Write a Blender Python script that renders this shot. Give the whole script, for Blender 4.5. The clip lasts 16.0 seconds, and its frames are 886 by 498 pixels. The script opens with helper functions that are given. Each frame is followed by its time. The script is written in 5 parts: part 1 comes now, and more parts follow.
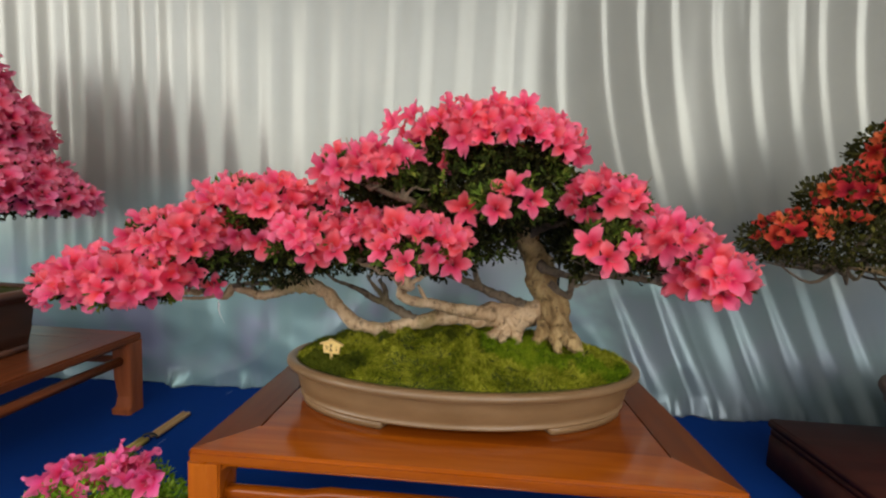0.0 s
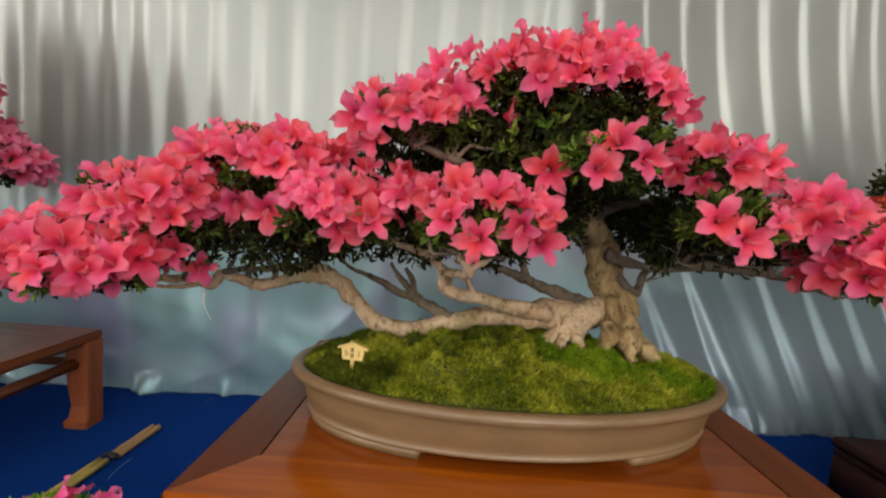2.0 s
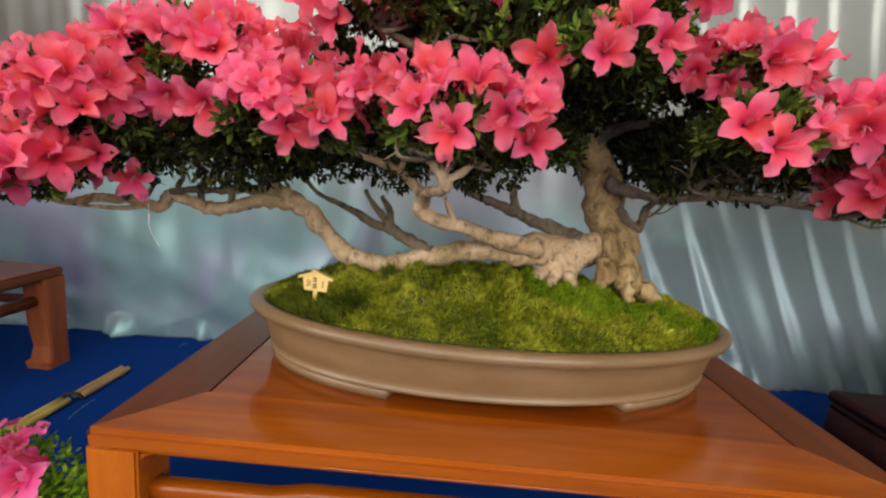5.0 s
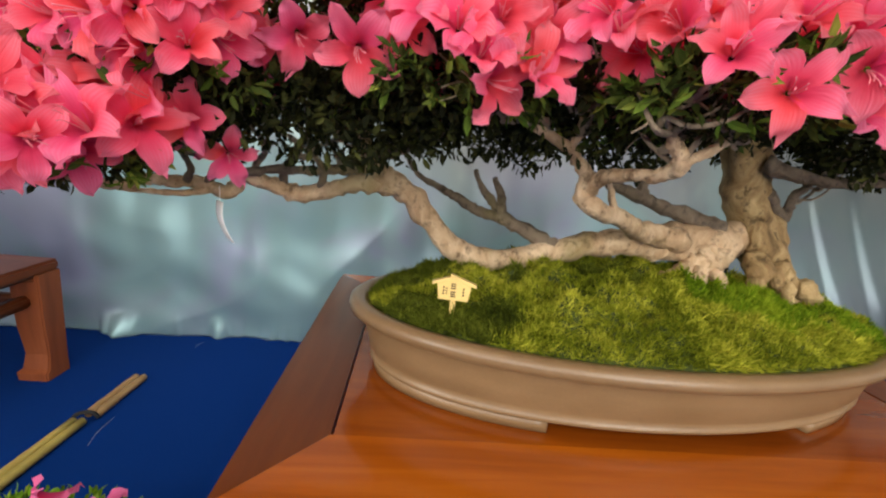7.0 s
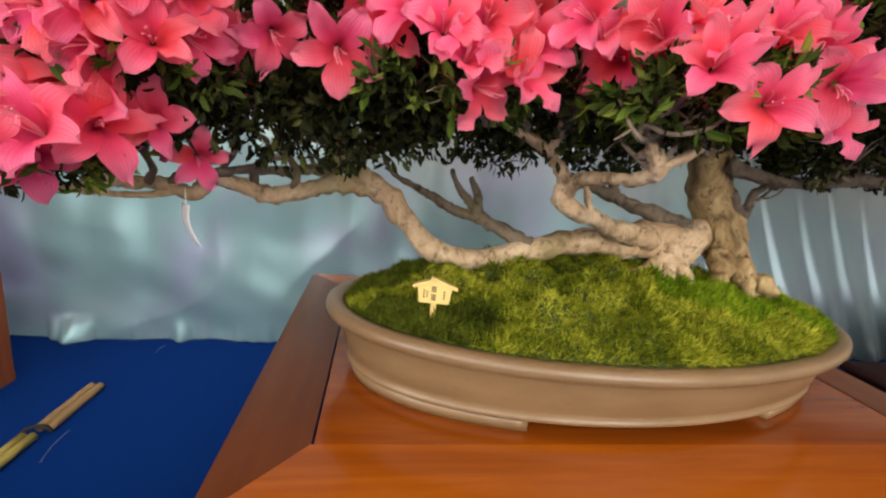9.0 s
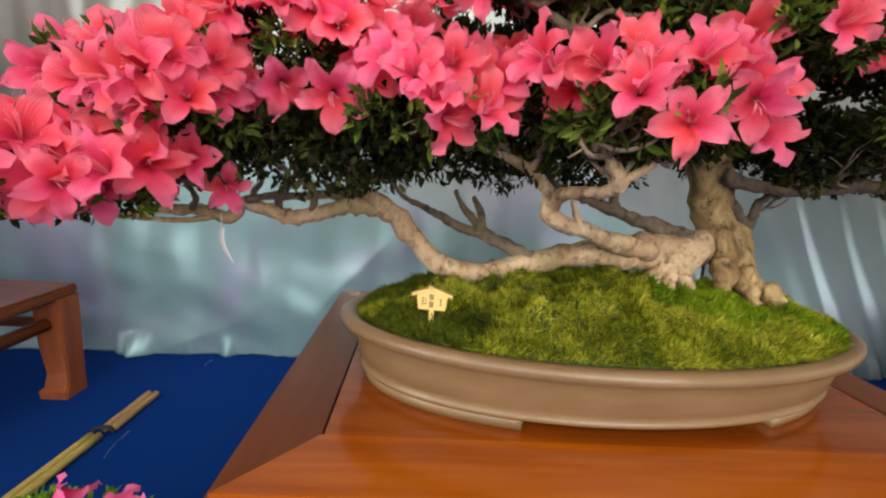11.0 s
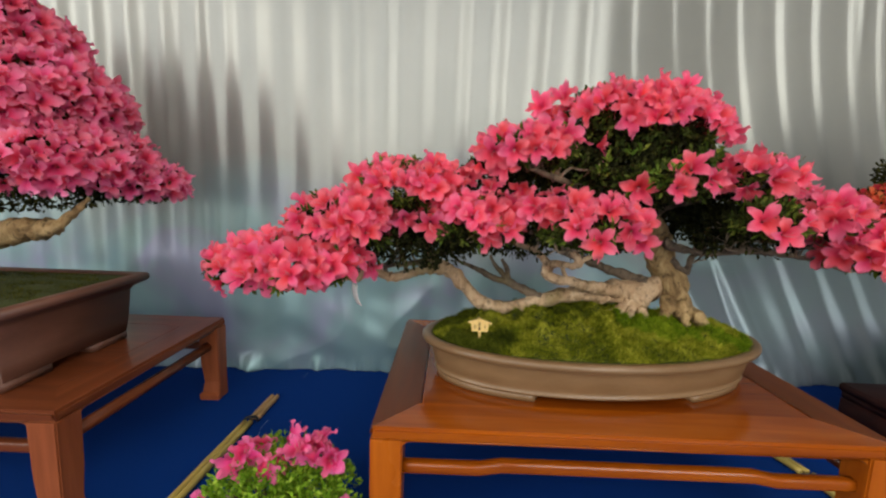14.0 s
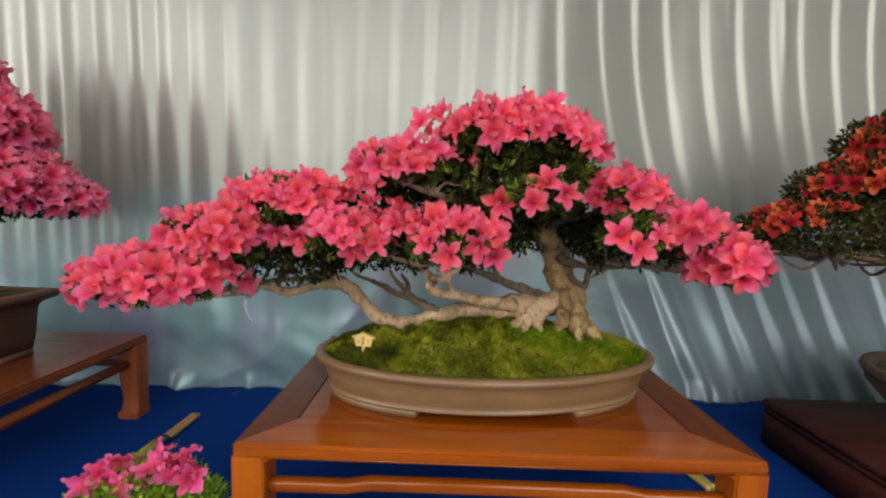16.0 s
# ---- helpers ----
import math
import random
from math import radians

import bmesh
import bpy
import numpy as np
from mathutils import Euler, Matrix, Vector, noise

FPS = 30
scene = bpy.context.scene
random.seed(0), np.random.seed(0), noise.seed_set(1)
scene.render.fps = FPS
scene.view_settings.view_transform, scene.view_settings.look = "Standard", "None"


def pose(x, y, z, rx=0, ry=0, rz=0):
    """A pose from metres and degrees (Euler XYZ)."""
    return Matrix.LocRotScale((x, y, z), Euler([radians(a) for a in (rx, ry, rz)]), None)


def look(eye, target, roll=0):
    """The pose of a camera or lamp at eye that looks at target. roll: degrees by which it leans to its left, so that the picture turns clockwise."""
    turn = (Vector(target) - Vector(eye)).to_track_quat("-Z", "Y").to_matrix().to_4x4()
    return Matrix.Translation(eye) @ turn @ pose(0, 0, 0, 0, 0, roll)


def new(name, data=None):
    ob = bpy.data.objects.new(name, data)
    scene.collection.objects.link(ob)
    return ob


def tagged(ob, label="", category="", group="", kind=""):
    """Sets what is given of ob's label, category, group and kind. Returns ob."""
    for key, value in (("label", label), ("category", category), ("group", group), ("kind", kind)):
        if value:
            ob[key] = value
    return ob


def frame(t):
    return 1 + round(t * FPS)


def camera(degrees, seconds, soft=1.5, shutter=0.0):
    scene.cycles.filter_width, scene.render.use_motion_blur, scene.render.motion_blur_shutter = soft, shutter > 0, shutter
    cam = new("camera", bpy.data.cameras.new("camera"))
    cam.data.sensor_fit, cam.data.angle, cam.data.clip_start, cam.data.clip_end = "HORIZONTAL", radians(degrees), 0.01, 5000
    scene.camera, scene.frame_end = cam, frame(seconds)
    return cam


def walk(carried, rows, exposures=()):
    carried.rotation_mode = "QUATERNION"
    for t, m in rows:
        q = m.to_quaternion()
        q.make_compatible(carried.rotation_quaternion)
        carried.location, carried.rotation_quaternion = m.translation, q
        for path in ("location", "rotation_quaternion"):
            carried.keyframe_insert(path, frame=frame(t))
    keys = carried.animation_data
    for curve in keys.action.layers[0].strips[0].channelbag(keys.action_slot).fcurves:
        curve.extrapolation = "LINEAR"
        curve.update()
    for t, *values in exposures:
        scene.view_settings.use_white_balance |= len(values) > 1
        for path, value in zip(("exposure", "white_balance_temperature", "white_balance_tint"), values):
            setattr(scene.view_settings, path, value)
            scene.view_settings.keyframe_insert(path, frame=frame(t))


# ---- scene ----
cam = camera(92.4, 16.0, 2.2)
PATH = [
    (0, (0.175, 0.152, 0.738), (0.055, 2.14, 0.557), 2.6),
    (0.5, (0.146, 0.17, 0.719), (0.013, 2.157, 0.536), 3.0),
    (1, (0.1, 0.241, 0.696), (-0.014, 2.229, 0.508), 3.1),
    (1.5, (0.06, 0.303, 0.692), (-0.015, 2.294, 0.517), 3.5),
    (2, (0.04, 0.336, 0.677), (0.015, 2.328, 0.506), 4.1),
    (2.5, (0.043, 0.355, 0.66), (0.06, 2.347, 0.483), 4.4),
    (3, (0.04, 0.363, 0.653), (0.091, 2.353, 0.455), 4.5),
    (5.5, (0.079, 0.424, 0.602), (0.063, 2.386, 0.213), 5.7),
    (6, (0.015, 0.438, 0.599), (-0.011, 2.393, 0.176), 5.9),
    (6.5, (-0.097, 0.506, 0.6), (-0.038, 2.457, 0.168), 6.0),
    (7, (-0.159, 0.551, 0.59), (-0.001, 2.495, 0.148), 6.0),
    (7.5, (-0.175, 0.567, 0.587), (0.073, 2.5, 0.14), 6.0),
    (8, (-0.174, 0.572, 0.594), (0.131, 2.496, 0.141), 6.1),
    (8.5, (-0.171, 0.567, 0.598), (0.151, 2.488, 0.141), 6.3),
    (9, (-0.174, 0.56, 0.599), (0.14, 2.481, 0.137), 6.4),
    (11.5, (-0.075, 0.443, 0.605), (-0.021, 2.411, 0.258), 3.3),
    (12, (-0.004, 0.338, 0.616), (0.009, 2.31, 0.285), 2.8),
    (12.5, (-0.005, 0.237, 0.648), (-0.03, 2.212, 0.333), 2.7),
    (13, (-0.058, 0.181, 0.682), (-0.118, 2.157, 0.38), 2.6),
    (13.5, (-0.134, 0.15, 0.697), (-0.19, 2.129, 0.412), 2.3),
    (14, (-0.177, 0.119, 0.725), (-0.205, 2.101, 0.457), 1.9),
    (14.5, (-0.159, 0.101, 0.731), (-0.16, 2.086, 0.492), 1.6),
    (15, (-0.103, 0.108, 0.725), (-0.091, 2.097, 0.517), 1.5),
    (15.5, (-0.008, 0.106, 0.73), (-0.002, 2.097, 0.545), 1.8),
    (16, (0.067, 0.117, 0.725), (0.055, 2.109, 0.543), 1.9),
]
walk(cam, [(t, look(eye, target, roll)) for t, eye, target, roll in PATH],
     [(0, 0.05), (3, 0.15), (5.5, 0.45), (7, 0.65), (9, 0.68), (11.5, 0.55), (12.5, 0.2), (14, 0.05), (16, 0.05)])

# ---- world, lamps ----
world = bpy.data.worlds.new("world")
world.use_nodes = True
scene.world = world
wn = world.node_tree
sky = wn.nodes.new("ShaderNodeTexSky")
sky.sky_type, sky.sun_disc = "NISHITA", False
sky.sun_elevation, sky.sun_rotation = radians(50), radians(180)
wn.nodes["Background"].inputs[1].default_value = 0.1
wn.links.new(sky.outputs[0], wn.nodes["Background"].inputs[0])


def area_lamp(name, where, target, sx, sy, watts, colour):
    data = bpy.data.lights.new(name, "AREA")
    data.shape, data.size, data.size_y, data.energy, data.color = "RECTANGLE", sx, sy, watts, colour
    ob = new(name, data)
    ob.matrix_world = look(where, target)
    return ob


# unseen windows, split and weighted to shape the curtain's bands and shadows
for x, watts in ((-4.55, 162), (-1.3, 62), (1.95, 122)):
    area_lamp("window_daylight", (x, -2.62, 2.1), (x + 0.15, 1.0, 1.6), 2.65, 3.3, watts, (1.0, 0.945, 0.85))
# unseen overhead lamps added to soften the shade from above
for x in (-1.4, 1.4):
    area_lamp("ceiling_tube_light", (x, -0.2, 4.58), (x, -0.2, 0), 2.4, 0.3, 26, (1.0, 0.93, 0.84))


# ---- materials ----
class Mat:
    """A node material with a few shortcuts."""

    def __init__(self, name, rough=0.6, metal=0.0, spec=0.5):
        self.m = bpy.data.materials.new(name)
        self.m.use_nodes = True
        self.t = self.m.node_tree
        self.b = self.t.nodes["Principled BSDF"]
        self.b.inputs["Roughness"].default_value = rough
        self.b.inputs["Metallic"].default_value = metal
        self.b.inputs["Specular IOR Level"].default_value = spec

    def node(self, kind, **values):
        n = self.t.nodes.new("ShaderNode" + kind)
        for key, v in values.items():
            n.inputs[key.replace("_", " ")].default_value = v
        return n

    def link(self, a, b):
        self.t.links.new(a, b)

    def coords(self, scale=(1, 1, 1), kind="Object", rot=(0, 0, 0)):
        c = self.node("TexCoord")
        mp = self.node("Mapping")
        mp.inputs["Scale"].default_value = scale
        mp.inputs["Rotation"].default_value = rot
        self.link(c.outputs[kind], mp.inputs[0])
        return mp.outputs[0]

    def noise(self, scale, detail=4, rough=0.55, vec=None, dist=0.0):
        n = self.node("TexNoise", Scale=scale, Detail=detail, Roughness=rough, Distortion=dist)
        if vec is not None:
            self.link(vec, n.inputs["Vector"])
        return n.outputs[0]

    def ramp(self, fac, stops):
        r = self.node("ValToRGB")
        el = r.color_ramp.elements
        while len(el) < len(stops):
            el.new(0.5)
        for e, (p, c) in zip(el, stops):
            e.position, e.color = p, (*c, 1)
        self.link(fac, r.inputs[0])
        return r.outputs[0]

    def mix(self, fac, a, b, mode="MIX"):
        n = self.t.nodes.new("ShaderNodeMix")
        n.data_type, n.blend_type = "RGBA", mode
        for sock, v in ((n.inputs[0], fac), (n.inputs[6], a), (n.inputs[7], b)):
            if hasattr(v, "is_linked"):
                self.link(v, sock)
            elif isinstance(v, tuple):
                sock.default_value = (*v, 1)
            else:
                sock.default_value = v
        return n.outputs[2]

    def math(self, op, a, b=0.0):
        n = self.t.nodes.new("ShaderNodeMath")
        n.operation = op
        for sock, v in zip(n.inputs, (a, b)):
            if hasattr(v, "is_linked"):
                self.link(v, sock)
            else:
                sock.default_value = v
        return n.outputs[0]

    def colour(self, c):
        if hasattr(c, "is_linked"):
            self.link(c, self.b.inputs["Base Color"])
        else:
            self.b.inputs["Base Color"].default_value = (*c, 1)

    def bump(self, h, strength=0.3, distance=0.002):
        n = self.node("Bump", Strength=strength, Distance=distance)
        self.link(h, n.inputs["Height"])
        self.link(n.outputs[0], self.b.inputs["Normal"])

    def translucent(self, c, fac):
        tr = self.node("BsdfTranslucent")
        self.link(c, tr.inputs[0])
        mx = self.node("MixShader")
        mx.inputs[0].default_value = fac
        self.link(self.b.outputs[0], mx.inputs[1])
        self.link(tr.outputs[0], mx.inputs[2])
        self.link(mx.outputs[0], self.t.nodes["Material Output"].inputs[0])


def wood(name, dark, mid, light, axis, rough=0.28, coat=0.5, spec=0.18):
    m = Mat(name, rough, 0, spec)
    sc = [9, 9, 9]
    sc[axis] = 0.7
    v = m.coords(tuple(sc))
    grain = m.noise(3.2, 5, 0.55, v, 0.4)
    sc2 = [60, 60, 60]
    sc2[axis] = 2
    fine = m.noise(5, 3, 0.6, m.coords(tuple(sc2)))
    c = m.ramp(grain, [(0.22, dark), (0.5, mid), (0.8, light)])
    c = m.mix(m.math("MULTIPLY", fine, 0.12), c, dark)
    m.colour(c)
    wear = m.noise(2.5, 5, 0.6, m.coords())
    m.link(m.math("ADD", m.math("MULTIPLY", wear, 0.12), rough - 0.06), m.b.inputs["Roughness"])
    m.b.inputs["Coat Weight"].default_value = coat
    m.b.inputs["Coat Roughness"].default_value = 0.10
    m.bump(fine, 0.06, 0.0008)
    return m.m


# One wood: panel and sides coloured darker for shade, legs lighter for light.
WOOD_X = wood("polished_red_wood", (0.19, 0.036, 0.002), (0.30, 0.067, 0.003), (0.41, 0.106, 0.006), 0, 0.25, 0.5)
WOOD_PANEL_SHADED = wood("shaded_red_wood_panel", (0.14, 0.026, 0.002), (0.22, 0.046, 0.003), (0.30, 0.072, 0.004), 0, 0.24, 0.5)
WOOD_Y_SHADED = wood("shaded_red_wood_side", (0.08, 0.016, 0.002), (0.12, 0.027, 0.003), (0.17, 0.044, 0.005), 1, 0.30, 0.12)
WOOD_Z_LIT = wood("front_lit_red_wood_leg", (0.25, 0.050, 0.003), (0.38, 0.090, 0.005), (0.50, 0.135, 0.010), 2, 0.28, 0.15)
DARK_X = wood("dark_red_wood", (0.085, 0.021, 0.007), (0.15, 0.039, 0.013), (0.23, 0.064, 0.022), 0, 0.34, 0.05)
DARK_Y = wood("dark_red_wood_side", (0.085, 0.021, 0.007), (0.15, 0.039, 0.013), (0.23, 0.064, 0.022), 1, 0.34, 0.05)
# same dark wood, lightened in colour for the front light on the legs
DARK_Z_LIT = wood("lit_dark_red_wood_leg", (0.14, 0.036, 0.012), (0.26, 0.072, 0.026), (0.38, 0.115, 0.045), 2, 0.34, 0.05)
BLACKISH = wood("very_dark_wood", (0.026, 0.007, 0.006), (0.048, 0.013, 0.010), (0.07, 0.02, 0.014), 0, 0.5, 0.0, 0.12)


def satin_material():
    """Silver satin, pale aqua towards the hem, with lavender and slate shade painted in."""
    m = Mat("silver_satin", 0.34, 0.36)
    weave = m.noise(900, 2, 0.5, m.coords((1, 1, 0.2)))
    blotch = m.noise(2.2, 4, 0.55, m.coords())
    grey = m.ramp(blotch, [(0.3, (0.262, 0.275, 0.258)), (0.7, (0.305, 0.315, 0.292))])
    tint = m.noise(2.6, 3, 0.5, m.coords((1, 1, 1.3)), 0.5)
    hue = m.ramp(tint, [(0.44, (0.28, 0.44, 0.45)), (0.52, (0.29, 0.40, 0.44)), (0.62, (0.32, 0.35, 0.47))])
    sep = m.node("SeparateXYZ")
    m.link(m.coords(), sep.inputs[0])
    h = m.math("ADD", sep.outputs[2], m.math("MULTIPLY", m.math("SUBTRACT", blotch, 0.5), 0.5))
    # shade and dim reflection painted as a slate tone on the lower right
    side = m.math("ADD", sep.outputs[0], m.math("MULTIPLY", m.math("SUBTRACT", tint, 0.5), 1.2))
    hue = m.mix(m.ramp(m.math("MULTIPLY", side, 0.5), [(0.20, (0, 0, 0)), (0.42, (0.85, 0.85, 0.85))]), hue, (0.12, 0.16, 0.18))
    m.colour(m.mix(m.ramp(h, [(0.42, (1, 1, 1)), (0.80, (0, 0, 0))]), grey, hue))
    wob = m.noise(5, 2, 0.5, m.coords((1, 1, 0.3)))
    m.link(m.math("ADD", m.math("MULTIPLY", wob, 0.10), 0.29), m.b.inputs["Roughness"])
    m.bump(m.math("ADD", m.math("MULTIPLY", weave, 0.04), wob), 0.12, 0.004)
    return m.m


def carpet_material():
    m = Mat("blue_carpet", 0.95, 0, 0.06)
    n = m.noise(420, 3, 0.7, m.coords())
    big = m.noise(1.6, 4, 0.6, m.coords())
    c = m.mix(n, (0.002, 0.014, 0.10), (0.003, 0.048, 0.26))
    m.colour(m.mix(m.math("MULTIPLY", big, 0.5), c, (0.003, 0.022, 0.13)))
    m.bump(n, 0.5, 0.002)
    return m.m


def clay_material(name, a, b, rough=0.5):
    m = Mat(name, rough)
    big = m.noise(7, 5, 0.6, m.coords((1, 1, 3)))
    fine = m.noise(350, 3, 0.6, m.coords())
    c = m.ramp(big, [(0.3, a), (0.7, b)])
    m.colour(m.mix(m.math("MULTIPLY", fine, 0.25), c, a, "MULTIPLY"))
    m.link(m.math("ADD", m.math("MULTIPLY", big, 0.2), rough - 0.1), m.b.inputs["Roughness"])
    m.bump(fine, 0.12, 0.0008)
    return m.m


def bark_material(name, a, b, c3):
    m = Mat(name, 0.75, 0, 0.3)
    big = m.noise(22, 6, 0.65, m.coords((1, 1, 0.6)), 0.8)
    fine = m.noise(75, 6, 0.7, m.coords((1, 1, 0.7)))
    c = m.ramp(big, [(0.24, a), (0.42, b), (0.66, c3)])
    c = m.mix(m.ramp(fine, [(0.36, (0.7, 0.7, 0.7)), (0.46, (0, 0, 0))]), c, a)
    moss = m.noise(9, 3, 0.5, m.coords())
    c = m.mix(m.ramp(moss, [(0.58, (0, 0, 0)), (0.72, (0.55, 0.55, 0.55))]), c, (0.20, 0.17, 0.05))
    m.colour(c)
    m.bump(m.math("ADD", fine, m.math("MULTIPLY", big, 1.8)), 0.9, 0.007)
    return m.m


def petal_material(name, deep, mid, pale, blotch):
    m = Mat(name, 0.5, 0, 0.3)
    uv = m.node("UVMap")
    uv.uv_map = "UVMap"
    sep = m.node("SeparateXYZ")
    m.link(uv.outputs[0], sep.inputs[0])
    along = m.ramp(sep.outputs[1], [(0.08, blotch), (0.30, deep), (0.52, mid), (0.92, pale)])
    rim = m.math("MULTIPLY", m.math("ABSOLUTE", m.math("SUBTRACT", sep.outputs[0], 0.5)), 1.1)
    along = m.mix(m.math("MULTIPLY", rim, sep.outputs[1]), along, pale)
    vein = m.node("TexWave", Scale=1.6, Distortion=1.5, Detail=1.0)
    mp = m.node("Mapping")
    mp.inputs["Scale"].default_value = (1.6, 0.12, 1)
    m.link(uv.outputs[0], mp.inputs[0])
    m.link(mp.outputs[0], vein.inputs["Vector"])
    c = m.mix(m.math("MULTIPLY", vein.outputs[1], 0.34), along, deep)
    # freckles on the upper petal
    kind = m.node("UVMap")
    kind.uv_map = "kind"
    ks = m.node("SeparateXYZ")
    m.link(kind.outputs[0], ks.inputs[0])
    spot = m.node("TexVoronoi", Scale=11.0)
    m.link(uv.outputs[0], spot.inputs["Vector"])
    dots = m.math("LESS_THAN", spot.outputs["Distance"], 0.17)
    zone = m.ramp(sep.outputs[1], [(0.42, (0.35, 0.35, 0.35)), (0.62, (0, 0, 0))])
    c = m.mix(m.math("MULTIPLY", m.math("MULTIPLY", dots, zone), ks.outputs[0]), c, tuple(x * 0.5 for x in blotch))
    ob = m.node("ObjectInfo")
    geo = m.node("NewGeometry")
    rnd = m.math("FRACT", m.math("ADD", ob.outputs["Random"], geo.outputs["Random Per Island"]))
    hsv = m.node("HueSaturation")
    m.link(m.math("ADD", m.math("MULTIPLY", rnd, 0.025), 0.4875), hsv.inputs["Hue"])
    m.link(m.math("ADD", m.math("MULTIPLY", ob.outputs["Random"], 0.22), 0.92), hsv.inputs["Value"])
    m.link(c, hsv.inputs["Color"])
    m.colour(hsv.outputs[0])
    m.bump(m.noise(11, 5, 0.6, mp.outputs[0]), 0.8, 0.004)
    m.translucent(hsv.outputs[0], 0.38)
    return m.m


def leaf_material(name, a, b, c3):
    m = Mat(name, 0.68, 0, 0.10)
    geo = m.node("NewGeometry")
    c = m.ramp(geo.outputs["Random Per Island"], [(0.0, a), (0.6, b), (1.0, c3)])
    v = m.noise(34, 3, 0.6, m.coords())
    c = m.mix(m.ramp(v, [(0.38, (0.75, 0.75, 0.75)), (0.62, (0, 0, 0))]), c, a)
    m.colour(c)
    m.translucent(c, 0.22)
    return m.m


def moss_material(name, dark, mid, light):
    """Moss blades whose colour drifts in patches of a hand's and a finger's width."""
    m = Mat(name, 0.8, 0, 0.06)
    geo = m.node("NewGeometry")
    big = m.noise(11, 3, 0.6, m.coords(), 0.6)
    small = m.noise(55, 3, 0.6, m.coords())
    f = m.math("ADD", m.math("MULTIPLY", big, 0.9), m.math("MULTIPLY", small, 0.45))
    f = m.math("ADD", f, m.math("MULTIPLY", geo.outputs["Random Per Island"], 0.35))
    c = m.ramp(m.math("SUBTRACT", f, 0.35), [(0.22, dark), (0.48, mid), (0.80, light)])
    m.colour(c)
    m.translucent(c, 0.3)
    return m.m


def plain(name, c, rough=0.6, metal=0.0, vary=0.25, scale=60):
    m = Mat(name, rough, metal)
    n = m.noise(scale, 4, 0.6, m.coords())
    m.colour(m.mix(m.math("MULTIPLY", n, vary * 2), c, tuple(x * 0.55 for x in c)))
    m.bump(n, 0.1, 0.0008)
    return m.m


SATIN = satin_material()
CARPET = carpet_material()
CLAY = clay_material("brown_unglazed_clay", (0.185, 0.110, 0.050), (0.26, 0.160, 0.078), 0.32)
CLAY_RED = clay_material("reddish_unglazed_clay", (0.11, 0.045, 0.027), (0.175, 0.072, 0.044), 0.55)
CLAY_DARK = clay_material("dark_clay", (0.055, 0.031, 0.022), (0.10, 0.058, 0.042), 0.7)
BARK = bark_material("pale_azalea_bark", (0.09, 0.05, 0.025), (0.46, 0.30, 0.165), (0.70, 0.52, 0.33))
TRUNK_BARK = bark_material("rough_trunk_bark", (0.045, 0.026, 0.010), (0.28, 0.175, 0.072), (0.56, 0.40, 0.19))
# darker bark copy; the canopy's shade is in its colour
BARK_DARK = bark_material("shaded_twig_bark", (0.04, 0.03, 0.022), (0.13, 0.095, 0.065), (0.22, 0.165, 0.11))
BARK_TWIG = bark_material("grey_brown_twig_bark", (0.06, 0.045, 0.03), (0.22, 0.165, 0.11), (0.36, 0.28, 0.19))
PINK = petal_material("salmon_pink_petal", (0.93, 0.055, 0.13), (0.97, 0.105, 0.195), (0.99, 0.265, 0.385), (0.80, 0.045, 0.12))
MAGENTA = petal_material("rose_pink_petal", (0.96, 0.07, 0.20), (0.99, 0.17, 0.34), (0.99, 0.36, 0.53), (0.66, 0.02, 0.10))
HOT = petal_material("hot_pink_petal", (0.93, 0.05, 0.23), (0.98, 0.11, 0.34), (0.99, 0.26, 0.50), (0.66, 0.03, 0.16))
SCARLET = petal_material("scarlet_petal", (0.44, 0.013, 0.012), (0.56, 0.03, 0.02), (0.68, 0.075, 0.04), (0.3, 0.005, 0.01))
ORANGE = petal_material("orange_petal", (0.66, 0.05, 0.02), (0.78, 0.10, 0.04), (0.84, 0.18, 0.08), (0.5, 0.03, 0.01))
LINT = plain("grey_lint", (0.30, 0.34, 0.42), 0.9)
STAMEN = plain("pink_stamen", (0.86, 0.24, 0.30), 0.5)
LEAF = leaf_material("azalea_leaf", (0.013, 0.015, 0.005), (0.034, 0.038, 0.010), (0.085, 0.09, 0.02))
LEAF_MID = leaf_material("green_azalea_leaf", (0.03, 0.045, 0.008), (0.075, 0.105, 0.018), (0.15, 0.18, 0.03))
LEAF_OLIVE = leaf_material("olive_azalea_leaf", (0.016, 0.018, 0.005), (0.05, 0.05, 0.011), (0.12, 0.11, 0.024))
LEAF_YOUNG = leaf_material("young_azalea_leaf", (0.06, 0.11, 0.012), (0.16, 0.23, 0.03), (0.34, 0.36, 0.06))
LEAF_BRIGHT = leaf_material("bright_azalea_leaf", (0.10, 0.22, 0.010), (0.26, 0.46, 0.025), (0.52, 0.70, 0.09))
MOSS = moss_material("moss_blade", (0.045, 0.06, 0.005), (0.22, 0.25, 0.013), (0.66, 0.62, 0.07))
MOSS_GREEN = moss_material("fresh_moss_blade", (0.04, 0.075, 0.004), (0.14, 0.235, 0.008), (0.35, 0.43, 0.025))
MOSS_OLIVE_SHADED = moss_material("shaded_olive_moss_blade", (0.025, 0.035, 0.005), (0.085, 0.105, 0.009), (0.21, 0.23, 0.026))
MOSS_DARK = leaf_material("dark_moss_blade", (0.03, 0.034, 0.005), (0.085, 0.088, 0.012), (0.16, 0.155, 0.022))
SOIL = plain("dark_moss_bed", (0.045, 0.06, 0.008), 1.0)
TAG_PAPER = plain("white_paper", (0.88, 0.87, 0.83), 0.7, vary=0.05)
